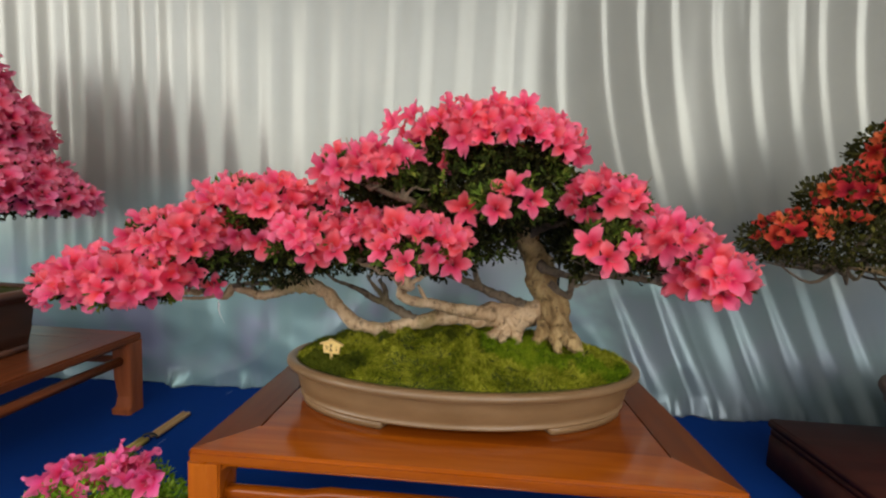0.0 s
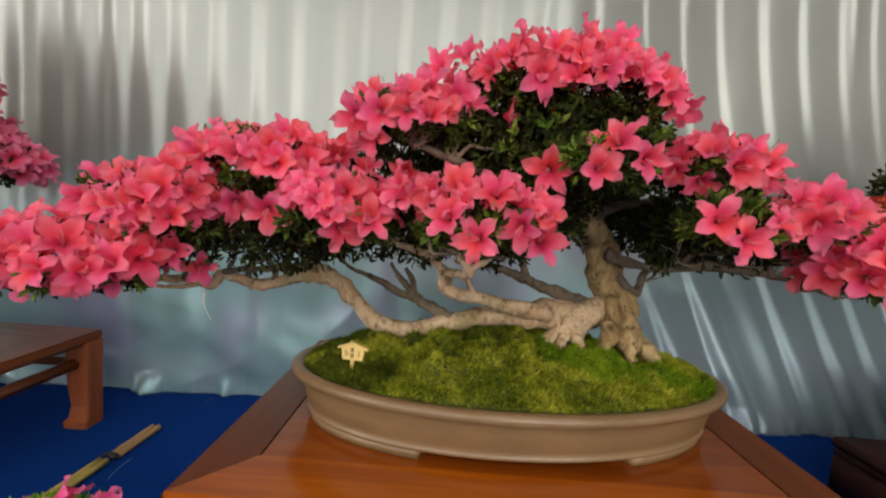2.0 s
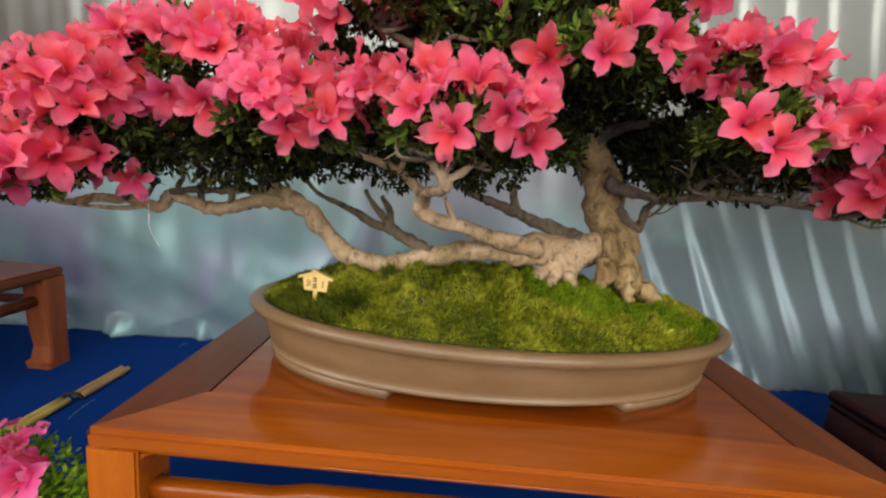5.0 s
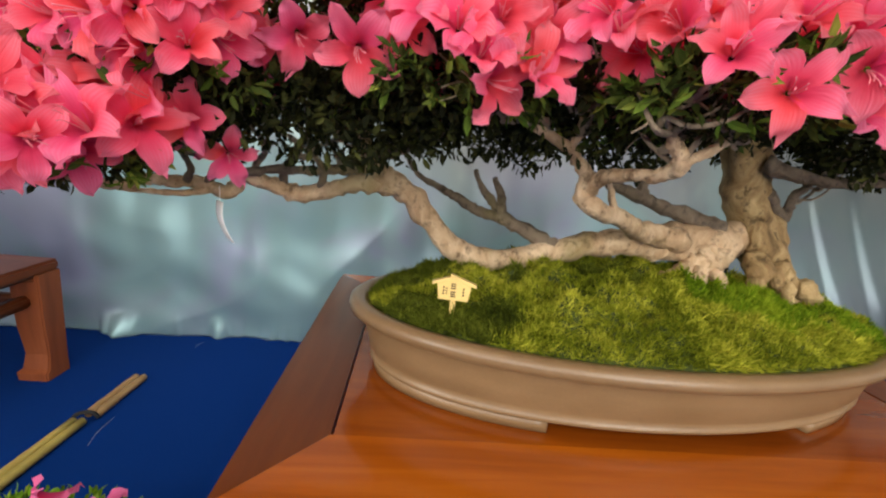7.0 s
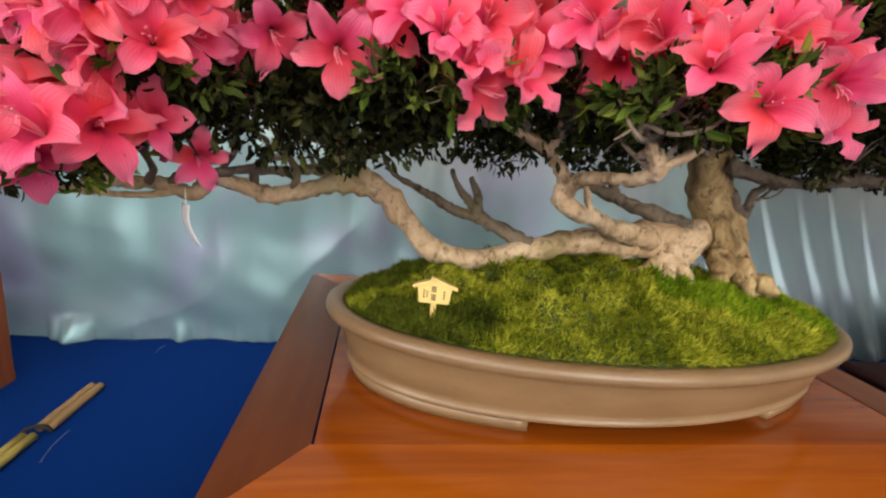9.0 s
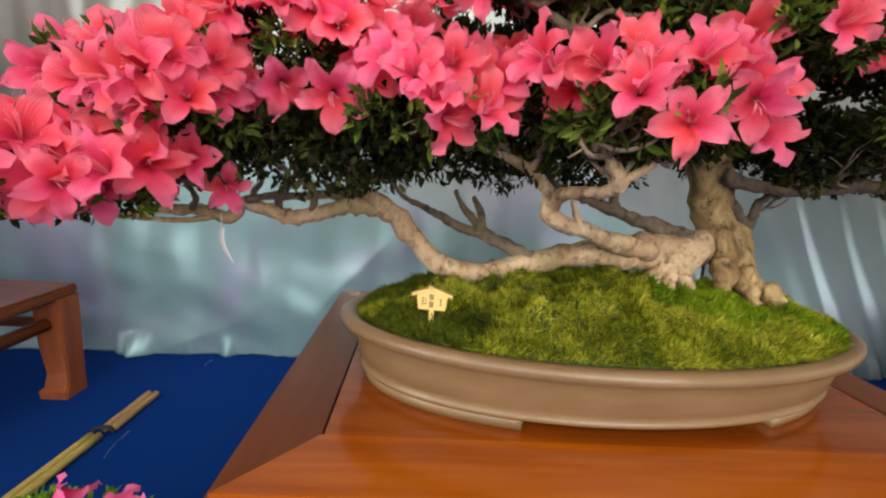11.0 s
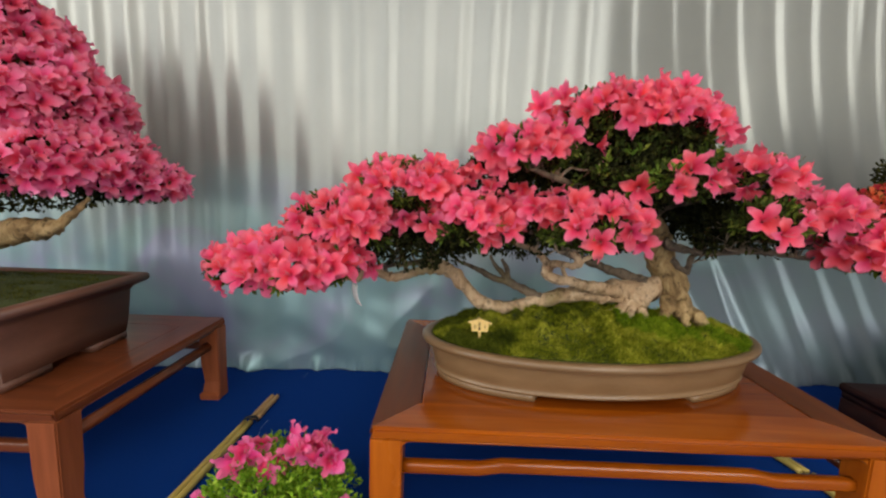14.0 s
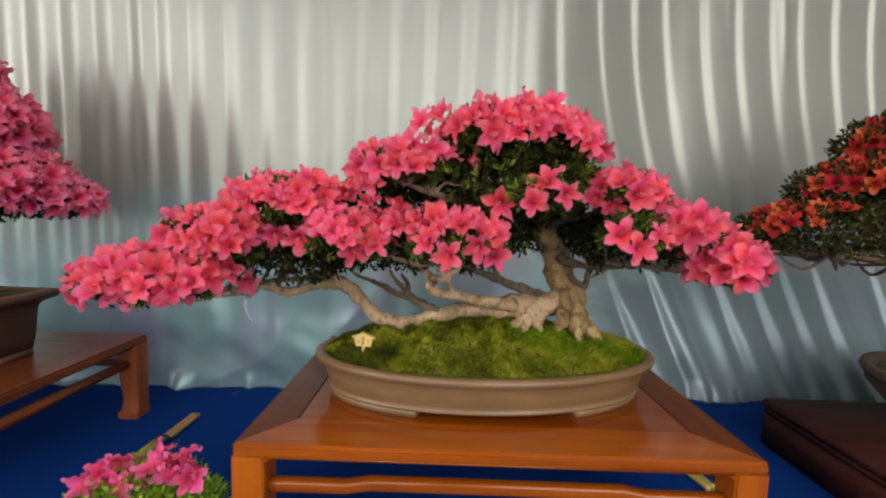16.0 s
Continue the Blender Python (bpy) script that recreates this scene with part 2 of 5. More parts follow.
SIGN_WOOD = plain("yellow_plaque_wood", (0.72, 0.50, 0.16), 0.55, vary=0.1)
INK = plain("dark_ink", (0.06, 0.035, 0.015), 0.7)
SEAL = plain("red_seal_ink", (0.35, 0.05, 0.05), 0.7)
BAMBOO = plain("dry_bamboo", (0.42, 0.25, 0.10), 0.45, vary=0.4, scale=30)
BAMBOO_GREEN = plain("yellow_green_bamboo", (0.56, 0.42, 0.10), 0.45, vary=0.4, scale=30)
CORD = plain("black_cord", (0.012, 0.012, 0.012), 0.8)
CEILING_GREY = plain("grey_ceiling", (0.30, 0.29, 0.27), 0.9, vary=0.1, scale=3)
WALL_PAINT = plain("off_white_wall", (0.62, 0.60, 0.56), 0.85, vary=0.08, scale=4)
ROD = plain("dark_wire", (0.02, 0.016, 0.012), 0.5, 0.3)


# ---- mesh helpers ----
def link_mesh(name, bm, mat, parent=None, label="", smooth=True):
    me = bpy.data.meshes.new(name)
    bm.normal_update()
    bm.to_mesh(me)
    bm.free()
    if smooth:
        me.polygons.foreach_set("use_smooth", [True] * len(me.polygons))
    me.materials.append(mat)
    ob = new(name, me)
    if parent is not None:
        ob.parent = parent
    if label:
        ob["label"] = label
    return ob


def part(name, bm, mat, parent, label="", smooth=True):
    return link_mesh(name, bm, mat, parent, label, smooth)


def data_mesh(name, verts, faces, mat, parent=None, smooth=True, uvs=None):
    me = bpy.data.meshes.new(name)
    me.from_pydata(verts, [], faces)
    if uvs is not None:
        for key, values in uvs.items():
            layer = me.uv_layers.new(name=key)
            layer.data.foreach_set("uv", values)
    if smooth:
        me.polygons.foreach_set("use_smooth", [True] * len(me.polygons))
    me.materials.append(mat)
    ob = new(name, me)
    if parent is not None:
        ob.parent = parent
    return ob


def thing(name, label, category, group="", at=(0, 0, 0)):
    e = new(name)
    e.empty_display_size = 0.05
    e.location = at
    return tagged(e, label, category, group)


def box(x0, x1, y0, y1, z0, z1, bevel=0.003, seg=2):
    bm = bmesh.new()
    m = Matrix.Translation(((x0 + x1) / 2, (y0 + y1) / 2, (z0 + z1) / 2)) @ Matrix.Diagonal((x1 - x0, y1 - y0, z1 - z0, 1))
    bmesh.ops.create_cube(bm, size=1, matrix=m)
    if bevel:
        bmesh.ops.bevel(bm, geom=list(bm.edges), offset=bevel, segments=seg, affect="EDGES", clamp_overlap=True)
    return bm


def spline(pts, per=6):
    """Catmull-Rom through rows of any width."""
    p = np.array(pts, float)
    p = np.vstack([2 * p[0] - p[1], p, 2 * p[-1] - p[-2]])
    out = []
    for i in range(1, len(p) - 2):
        for s in np.linspace(0, 1, per, endpoint=False):
            a, b, c, d = p[i - 1], p[i], p[i + 1], p[i + 2]
            out.append(0.5 * (2 * b + (c - a) * s + (2 * a - 5 * b + 4 * c - d) * s * s + (3 * b - a - 3 * c + d) * s ** 3))
    out.append(p[-2])
    return np.array(out)


def tube(rows, sides=8, per=5, lump=0.12, seed=0, bm=None):
    """A tapering, uneven limb through rows of x, y, z, radius."""
    bm = bm or bmesh.new()
    q = spline(rows, per)
    rings = []
    up = Vector((0.13, 0.31, 0.94))
    for i, (x, y, z, r) in enumerate(q):
        a, b = q[max(i - 1, 0)][:3], q[min(i + 1, len(q) - 1)][:3]
        t = Vector(b - a).normalized()
        s = t.cross(up)
        if s.length < 0.2:
            s = t.cross(Vector((1, 0, 0)))
        s.normalize()
        n = s.cross(t).normalized()
        ring = []
        for k in range(sides):
            w = 2 * math.pi * k / sides
            d = s * math.cos(w) + n * math.sin(w)
            c = Vector((x, y, z)) + d * max(r, 0.0004)
            f = 1 + lump * 2.2 * noise.noise(c * (0.55 / max(r, 0.006)) + Vector((seed, 0, 0))) + lump * noise.noise(c * (1.6 / max(r, 0.006)))
            ring.append(bm.verts.new(Vector((x, y, z)) + d * max(r, 0.0004) * f))
        rings.append(ring)
    for a, b in zip(rings, rings[1:]):
        for k in range(sides):
            bm.faces.new((a[k], a[(k + 1) % sides], b[(k + 1) % sides], b[k]))
    bm.faces.new(list(reversed(rings[0])))
    bm.faces.new(rings[-1])
    return bm


# ---- foliage helpers ----
def leaf_cloud(rng, places, ways, sizes, width=0.42, thin=False):
    """Small folded leaves: vertices and faces for many leaves at once."""
    n = len(places)
    ways = ways / np.linalg.norm(ways, axis=1)[:, None]
    rand = rng.normal(size=(n, 3))
    side = np.cross(ways, rand)
    side /= np.linalg.norm(side, axis=1)[:, None] + 1e-9
    up = np.cross(side, ways)
    L = sizes[:, None]
    W = L * width * 0.5
    k = np.arange(n)[:, None]
    if thin:
        v = np.stack([places - side * W, places + side * W, places + ways * L + up * L * 0.15], 1).reshape(-1, 3)
        return v, k * 3 + np.array([[0, 1, 2]])
    rows = [places]
    for s, w in ((0.30, 0.85), (0.66, 0.95)):
        mid = places + ways * L * s - up * L * 0.05 * s
        rows += [mid - side * W * w + up * L * 0.07, mid, mid + side * W * w + up * L * 0.07]
    rows.append(places + ways * L - up * L * 0.12)
    v = np.stack(rows, 1).reshape(-1, 3)
    f = [k * 8 + np.array([t]) for t in ((0, 3, 2), (0, 2, 1), (2, 3, 6), (2, 6, 5), (1, 2, 5), (1, 5, 4), (5, 6, 7), (5, 7, 4))]
    return v, np.concatenate(f)


def flower_shape(rng, size=1.0, openness=1.0, nv=11, nu=7):
    """Five-petalled funnel flower facing +z with ruffled petals; returns verts, faces, uv, kind."""
    V, F, UV, KIND = [], [], [], []
    for k in range(5):
        ang = 2 * math.pi * k / 5 + rng.normal() * 0.07
        ln, wd = 1 + rng.normal() * 0.08, 1 + rng.normal() * 0.10
        ph, curl, twist = rng.uniform(0, 6.28), rng.normal() * 0.3 + 0.22, rng.normal() * 0.16
        lift = rng.normal() * 0.10
        o = len(V)
        r, h, th = 0.0034, -0.016, 0.4
        for i in range(nv):
            v = i / (nv - 1)
            s = max(0.0, (v - 0.25) / 0.75)
            if v <= 0.25:
                q = v / 0.25
                r, h = 0.0034 + 0.0076 * q, -0.016 + 0.0125 * q
                w = r * 0.72
            else:
                th = openness * (0.72 + 0.70 * s + curl * s * s) + lift
                step = 0.0335 * ln / (nv * 0.75)
                r, h = r + math.sin(th) * step, h + math.cos(th) * step
                w = min(r * 0.70, 0.0120 * wd * max(0.0, math.sin(math.pi * (0.20 + 0.80 * s ** 1.12))) ** 0.68)
            for j in range(nu):
                u = j / (nu - 1) * 2 - 1
                off = 0.0058 * s * u * u * math.sin(8.5 * s + ph + 1.4 * u) + 0.0028 * s * abs(u) * math.sin(17 * s + 2.3 * ph + 2 * u)
                off += 0.0034 * u * u - 0.0024 * (1 - abs(u)) ** 2 * s + twist * u * w * s
                x, z, y = r - math.cos(th) * off, h + math.sin(th) * off, u * w
                V.append((size * (x * math.cos(ang) - y * math.sin(ang)), size * (x * math.sin(ang) + y * math.cos(ang)), size * z))
        for i in range(nv - 1):
            for j in range(nu - 1):
                a = o + i * nu + j
                F.append((a, a + nu, a + nu + 1, a + 1))
                for q in ((i, j), (i + 1, j), (i + 1, j + 1), (i, j + 1)):
                    UV += [q[1] / (nu - 1), q[0] / (nv - 1)]
                    KIND += [1.0 if k == 0 else 0.0, 0.0]
    return np.array(V), np.array(F), np.array(UV), np.array(KIND)


def stamen_shape(rng, size=1.0):
    bm = bmesh.new()
    for k in range(5):
        a, s = rng.uniform(0, 6.28), rng.uniform(0.002, 0.006)
        x, y, h = s * math.cos(a), s * math.sin(a), rng.uniform(0.010, 0.019)
        rows = [(x * 0.2, y * 0.2, -0.014, 0.0003), (x * 0.7, y * 0.7, -0.004, 0.0003), (x * 1.2 + 0.002, y * 1.2, h * 0.7, 0.00028), (x * 1.6 + 0.004, y * 1.6, h, 0.0006)]
        tube([tuple(c * size for c in r) for r in rows], 4, 2, 0, 0, bm)
    return bm


def frames_for(rng, normals):
    """Rotation matrices that turn +z to each normal, with a random spin and a little tilt."""
    out = []
    for n in normals:
        d = Vector(n) + Vector(rng.normal(size=3) * 0.38)
        q = d.to_track_quat("Z", "Y").to_matrix()
        out.append(q @ Matrix.Rotation(rng.uniform(0, 6.28), 3, "Z"))
    return out


def pad_points(rng, pads, count, gap, keep, inner=0.86):
    """Spread points over the outside of a group of ellipsoid pads, at least gap apart."""
    got, norms = [], []
    area = np.array([p[3] * p[4] + p[3] * p[5] + p[4] * p[5] for p in pads])
    pick = rng.choice(len(pads), size=count, p=area / area.sum())
    for i in pick:
        cx, cy, cz, rx, ry, rz = pads[i][:6]
        d = rng.normal(size=3)
        d /= np.linalg.norm(d)
        r = rng.uniform(0.84, 0.97)
        p = np.array((cx + d[0] * rx * r, cy + d[1] * ry * r, cz + d[2] * rz * r))
        n = np.array((d[0] / rx, d[1] / ry, d[2] / rz))
        n /= np.linalg.norm(n)
        if not keep(p, n, i):
            continue
        if any(((p[0] - q[0]) / q[3]) ** 2 + ((p[1] - q[1]) / q[4]) ** 2 + ((p[2] - q[2]) / q[5]) ** 2 < inner ** 2 for j, q in enumerate(pads) if j != i):
            continue
        if got and np.min(np.sum((np.array(got) - p) ** 2, 1)) < gap * gap:
            continue
        got.append(p)
        norms.append(n)
    return np.array(got), np.array(norms)


def blossom(rng, parent, spots, norms, mat, size, single, label="", tufts=True):
    """Flowers as parts for the nearest spots (by depth in the plan), the others joined."""
    kinds = []
    for k in range(7):
        V, F, UV, KIND = flower_shape(rng, size, rng.uniform(0.84, 1.18))
        kinds.append((V, F, UV, KIND))
    order = np.argsort(spots[:, 1])
    rots = frames_for(rng, norms)
    protos, stam = [], []
    for V, F, UV, KIND in kinds:
        me = bpy.data.meshes.new("flower")
        me.from_pydata(V.tolist(), [], F.tolist())
        for key, values in (("UVMap", UV), ("kind", KIND)):
            me.uv_layers.new(name=key).data.foreach_set("uv", values)
        me.polygons.foreach_set("use_smooth", [True] * len(me.polygons))
        me.materials.append(mat)
        protos.append(me)
        bm = stamen_shape(rng, size)
        sm = bpy.data.meshes.new("stamen_tuft")
        bm.to_mesh(sm)
        bm.free()
        sm.materials.append(STAMEN)
        stam.append(sm)
    JV, JF, JU, JK, o = [], [], [], [], 0
    for c, i in enumerate(order):
        k = int(rng.integers(7))
        s = rng.uniform(0.82, 1.12)
        m = Matrix.Translation(Vector(spots[i])) @ (rots[i] @ Matrix.Diagonal((s, s, s))).to_4x4()
        if c < single:
            ob = new("flower", protos[k])
            ob.parent = parent
            ob.matrix_local = m
            if tufts:
                st = new("stamen_tuft", stam[k])
                st.parent = ob
        else:
            V, F, UV, KIND = kinds[k]
            M = np.array(m.to_3x3())
            JV.append(V @ M.T + spots[i])
            JF.append(F + o)
            JU.append(UV)
            JK.append(KIND)
            o += len(V)
    if JV:
        ob = data_mesh("flowers", np.vstack(JV).tolist(), np.vstack(JF).tolist(), mat, parent, True, {"UVMap": np.concatenate(JU), "kind": np.concatenate(JK)})
        tagged(ob, label, kind="stuff")


def foliage(rng, pads, count, warp=0.0, low=-2.0, size=(0.013, 0.024), shell=(0.62, 1.02)):
    """Leaf places and ways in the outer shell of the pads."""
    vol = np.array([p[3] * p[4] * p[5] for p in pads]) ** 0.72
    pick = rng.choice(len(pads), size=count, p=vol / vol.sum())
    P = np.array([p[:6] for p in pads])[pick]
    d = rng.normal(size=(count, 3))
    d /= np.linalg.norm(d, axis=1)[:, None]
    r = rng.uniform(shell[0] ** 3, shell[1] ** 3, count) ** (1 / 3)
    place = P[:, :3] + d * P[:, 3:] * r[:, None]
    place[:, 2] += warp * np.array([noise.noise(Vector(p) * 17) for p in place])
    way = d / P[:, 3:]
    way /= np.linalg.norm(way, axis=1)[:, None]
    way = way * 0.8 + rng.normal(size=(count, 3)) * 0.55 + np.array((0, 0, 0.25))
    s = rng.uniform(*size, count)
    fit = d[:, 2] > low
    place, way, s, count = place[fit], way[fit], s[fit], int(fit.sum())
    clump = np.array([noise.noise(Vector(p) * 24) + 0.6 * noise.noise(Vector(p) * 60) for p in place])
    ok = clump < rng.uniform(-0.15, 0.45, count)
    return place[ok], way[ok], s[ok]


# ---- setting ----
def smooth01(a, b, x):
    t = np.clip((x - a) / (b - a), 0, 1)
    return t * t * (3 - 2 * t)


def build_curtain():
    """A satin curtain in pleats, swept sideways where it hangs low at one side, with a crumpled hem."""
    xs, zs = np.linspace(-4.2, 3.2, 1300), np.concatenate([np.linspace(0, 0.6, 76), np.linspace(0.609, 2.9, 74)])
    X, Z = np.meshgrid(xs, zs)
    pleats = [-1.10, -1.005, -0.887, -0.755, -0.62, -0.49, -0.356, -0.225, -0.10, 0.03, 0.173, 0.315, 0.462, 0.619, 0.746, 0.871, 1.017, 1.145, 1.275, 1.376, 1.504]
    pleats = np.array([-1.10 - 0.125 * k for k in range(27, 0, -1)] + pleats + [1.504 + 0.13 * k for k in range(1, 15)])
    rng = np.random.default_rng(4)
    slant = 0.17 * smooth01(0.3, 1.0, X) * smooth01(-0.15, 0.62, Z)
    slant = slant - slant[0:1]
    F = X * 1.742 / (1.742 + slant)
    U = F - smooth01(0.2, 0.7, F) * (0.52 * np.clip((1.75 - Z) / 1.75, 0, 1) ** 2 - 0.034) + 0.006 * np.sin(2.1 * Z + 3 * X)
    right = smooth01(-0.1, 0.75, X)
    low = 1 - smooth01(0.0, 0.6, Z)
    depth = 0.011 * rng.uniform(0.75, 1.2, len(pleats))
    saw = np.zeros_like(X)
    width = 0.023 - 0.011 * right + 0.014 * low * right
    mids = np.concatenate([[pleats[0] - 0.06], (pleats[1:] + pleats[:-1]) / 2, [pleats[-1] + 0.06]])
    fade = smooth01(0.35, 0.85, Z)
    for k, (p, a) in enumerate(zip(pleats, depth)):
        one = 0.5 * (1 + np.tanh((U - p) / width)) - np.clip((U - mids[k]) / (mids[k + 1] - mids[k]), 0, 1)
        saw += a * one * (fade if p in (0.746, 1.376) else 1)
    turn = np.interp(U, pleats, np.arange(len(pleats)))
    round_ = 0.0085 * np.sin(np.pi * turn) ** 2 * (1 - 0.8 * right)
    calm = 0.95 + 0.05 * smooth01(-1.3, 0.1, X)
    D = -calm * (saw + round_) * (1 - 0.7 * low * (1 - right) + 3.2 * low * right)
    # short pleats that die out part of the way down
    for p, end, a in ((0.835, 1.25, 0.006), (0.945, 1.36, 0.005), (1.21, 1.3, 0.004), (1.45, 1.1, 0.007), (0.55, 1.35, 0.004), (-0.42, 1.2, 0.004), (-0.02, 1.3, 0.003)):
        D -= a * np.exp(-((X - p + 0.12 * (Z - end)) / 0.016) ** 2) * smooth01(end, end + 0.5, Z)
    D += 0.014 * np.sin(1.3 * X + 0.4) - 0.004 * Z
    # loose, crumpled cloth near the floor
    wr = np.array([noise.noise(Vector((x * 2.3 + z * 2.0, z * 3.2, 2.0))) + 0.35 * noise.noise(Vector((x * 7 + z * 5, z * 8, 7.0))) for x, z in zip(X.ravel(), Z.ravel())]).reshape(X.shape)
    crease = np.array([abs(noise.noise(Vector((x * 2.6 - z * 2.4, z * 2.2 + 0.8 * x, 11.0)))) for x, z in zip(X.ravel(), Z.ravel())]).reshape(X.shape)
    D += low * (0.030 * wr + 0.05 * crease) * (1 - 0.75 * right)
    hem = 1 - smooth01(0.0, 0.08, Z)
    edge = np.array([noise.noise(Vector((x * 11, 0.3, 5.0))) + 0.6 * noise.noise(Vector((x * 31, 0.8, 9.0))) for x in xs])[None]
    D -= hem * (0.008 + 0.03 * np.maximum(edge, -0.25))
    Y = 1.742 + 0.012 * X + slant + D
    Zl = np.maximum(Z, 0.001)
    verts = np.stack([X, Y, Zl], -1).reshape(-1, 3)
    n, m = len(xs), len(zs)
    i = (np.arange(m - 1)[:, None] * n + np.arange(n - 1)[None]).ravel()
    faces = np.stack([i, i + 1, i + 1 + n, i + n], 1)
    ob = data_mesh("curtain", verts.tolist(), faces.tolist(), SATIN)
    s = ob.modifiers.new("cloth", "SOLIDIFY")
    s.thickness, s.offset = 0.002, 1
    tagged(ob, "silver-grey satin curtain hanging in soft vertical folds to the carpet", "curtain", kind="structure")


def setting(name, bm, mat, label, category):
    return tagged(link_mesh(name, bm, mat, smooth=False), label, category, kind="structure")


setting("floor", box(-6.3, 5.1, -2.9, 2.3, -0.1, 0.0, 0), CARPET, "deep blue carpet laid over the whole floor", "floor")
build_curtain()
setting("wall_north", box(-6.2, 5.0, 2.2, 2.3, 0, 4.7, 0), WALL_PAINT, "plain off-white wall behind the curtain", "wall")
# side walls and ceiling added out of view to enclose and dim the bounce
setting("wall_west", box(-6.3, -6.2, -2.9, 2.3, 0, 4.7, 0), WALL_PAINT, "unseen plain off-white side wall", "wall")
setting("wall_east", box(5.0, 5.1, -2.9, 2.3, 0, 4.7, 0), WALL_PAINT, "unseen plain off-white side wall", "wall")
setting("ceiling", box(-6.3, 5.1, -2.9, 2.3, 4.7, 4.8, 0), CEILING_GREY, "unseen plain grey ceiling", "ceiling")
south = thing("wall_south", "unseen off-white wall with three added wide window openings", "wall")
tagged(south, kind="structure")
# piers added out of view so the pleats mirror bright and dark bands
for x0, x1 in ((-6.2, -5.92), (-3.2, -2.65), (0.05, 0.6), (3.32, 5.0)):
    part("pier", box(x0, x1, -2.9, -2.7, 0.43 if -5 < x0 < 1 else 0, 3.77 if -5 < x0 < 1 else 4.7, 0), WALL_PAINT, south, smooth=False)
part("sill_wall", box(-5.92, 3.32, -2.9, -2.7, 0, 0.43, 0), WALL_PAINT, south, smooth=False)
part("lintel", box(-5.92, 3.32, -2.9, -2.7, 3.77, 4.7, 0), WALL_PAINT, south, smooth=False)


# ---- display stands ----
def stand(name, label, x0, x1, y0, y1, top, mats, hoof=False, leg=0.06):
    """A low display stand: framed top with a sunk panel, aprons, four legs, four rails."""
    mx, my, mz = mats[:3]
    e = thing(name, label, "display stand", at=((x0 + x1) / 2, (y0 + y1) / 2, 0))
    ox, oy = (x0 + x1) / 2, (y0 + y1) / 2
    hx, hy, b, th = (x1 - x0) / 2, (y1 - y0) / 2, 0.088, 0.024

    def mitre(ax):
        bm = bmesh.new()
        for z in (top - th, top):
            if ax == 0:
                pts = [(-hx, -hy), (hx, -hy), (hx - b + 0.0004, -hy + b + 0.012), (-hx + b - 0.0004, -hy + b + 0.012)]
            else:
                pts = [(-hx, hy), (-hx, -hy), (-hx + b - 0.0004, -hy + b + 0.012), (-hx + b - 0.0004, hy - b - 0.012)]
            vs = [bm.verts.new((*p, z)) for p in pts]
            if z < top:
                low = vs
        for k in range(4):
            bm.faces.new((low[k], low[(k + 1) % 4], vs[(k + 1) % 4], vs[k]))
        bm.faces.new(list(reversed(low)))
        bm.faces.new(vs)
        bmesh.ops.recalc_face_normals(bm, faces=list(bm.faces))
        far = hy if ax == 0 else hx
        rim = [d for d in bm.edges if all(abs(abs(v.co[1 - ax]) - far) < 1e-5 for v in d.verts)]
        bmesh.ops.bevel(bm, geom=rim, offset=0.007, segments=4, affect="EDGES", clamp_overlap=True)
        return bm

    def bracket(s, t, ax):
        """A small hollow-curved block in the corner between a leg and the top."""
        bm = bmesh.new()
        z, r = top - th - 0.0062, 0.016
        flat = [(0, z), (r, z)] + [(r - r * math.sin(w), z - r + r * math.cos(w)) for w in (0.35, 0.7, 1.05, 1.4)] + [(0, z - r)]
        sides = []
        for dep in (0.0075, 0.029):
            if ax == 0:
                sides.append([bm.verts.new((s * (hx - leg - u + 0.001), t * (hy - dep), v)) for u, v in flat])
            else:
                sides.append([bm.verts.new((s * (hx - dep), t * (hy - leg - u + 0.001), v)) for u, v in flat])
        n = len(flat)
        bm.faces.new(sides[0])
        bm.faces.new(list(reversed(sides[1])))
        for k in range(n):
            bm.faces.new((sides[0][k], sides[1][k], sides[1][(k + 1) % n], sides[0][(k + 1) % n]))
        bmesh.ops.recalc_face_normals(bm, faces=list(bm.faces))
        return bm

    def hump_rail(yc):
        """A rail whose middle half steps up a little, with short curved shoulders."""
        bm = bmesh.new()
        end = hx - leg + 0.004
        rings = []
        for i in range(41):
            x = -end + 2 * end * i / 40
            up = 0.008 * (1 - min(max((abs(x) - 0.245) / 0.022, 0), 1) ** 2)
            ring = []
            for k in range(12):
                w = 2 * math.pi * (k + 0.5) / 12
                cy, cz = math.cos(w), math.sin(w)
                ring.append(bm.verts.new((x, yc + 0.012 * math.copysign(abs(cy) ** 0.6, cy), top - 0.0925 + up + 0.0125 * math.copysign(abs(cz) ** 0.6, cz))))
            rings.append(ring)
        for a, c in zip(rings, rings[1:]):
            for k in range(12):
                bm.faces.new((a[k], a[(k + 1) % 12], c[(k + 1) % 12], c[k]))
        bm.faces.new(rings[0])
        bm.faces.new(list(reversed(rings[-1])))
        bmesh.ops.recalc_face_normals(bm, faces=list(bm.faces))
        return bm

    half = Matrix.Rotation(math.pi, 4, "Z")
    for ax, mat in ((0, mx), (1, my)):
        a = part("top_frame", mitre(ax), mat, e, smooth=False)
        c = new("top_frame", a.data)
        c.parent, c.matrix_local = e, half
    g = 0.0022
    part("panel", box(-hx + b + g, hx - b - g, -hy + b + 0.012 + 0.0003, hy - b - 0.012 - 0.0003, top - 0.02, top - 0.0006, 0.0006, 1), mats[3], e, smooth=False)
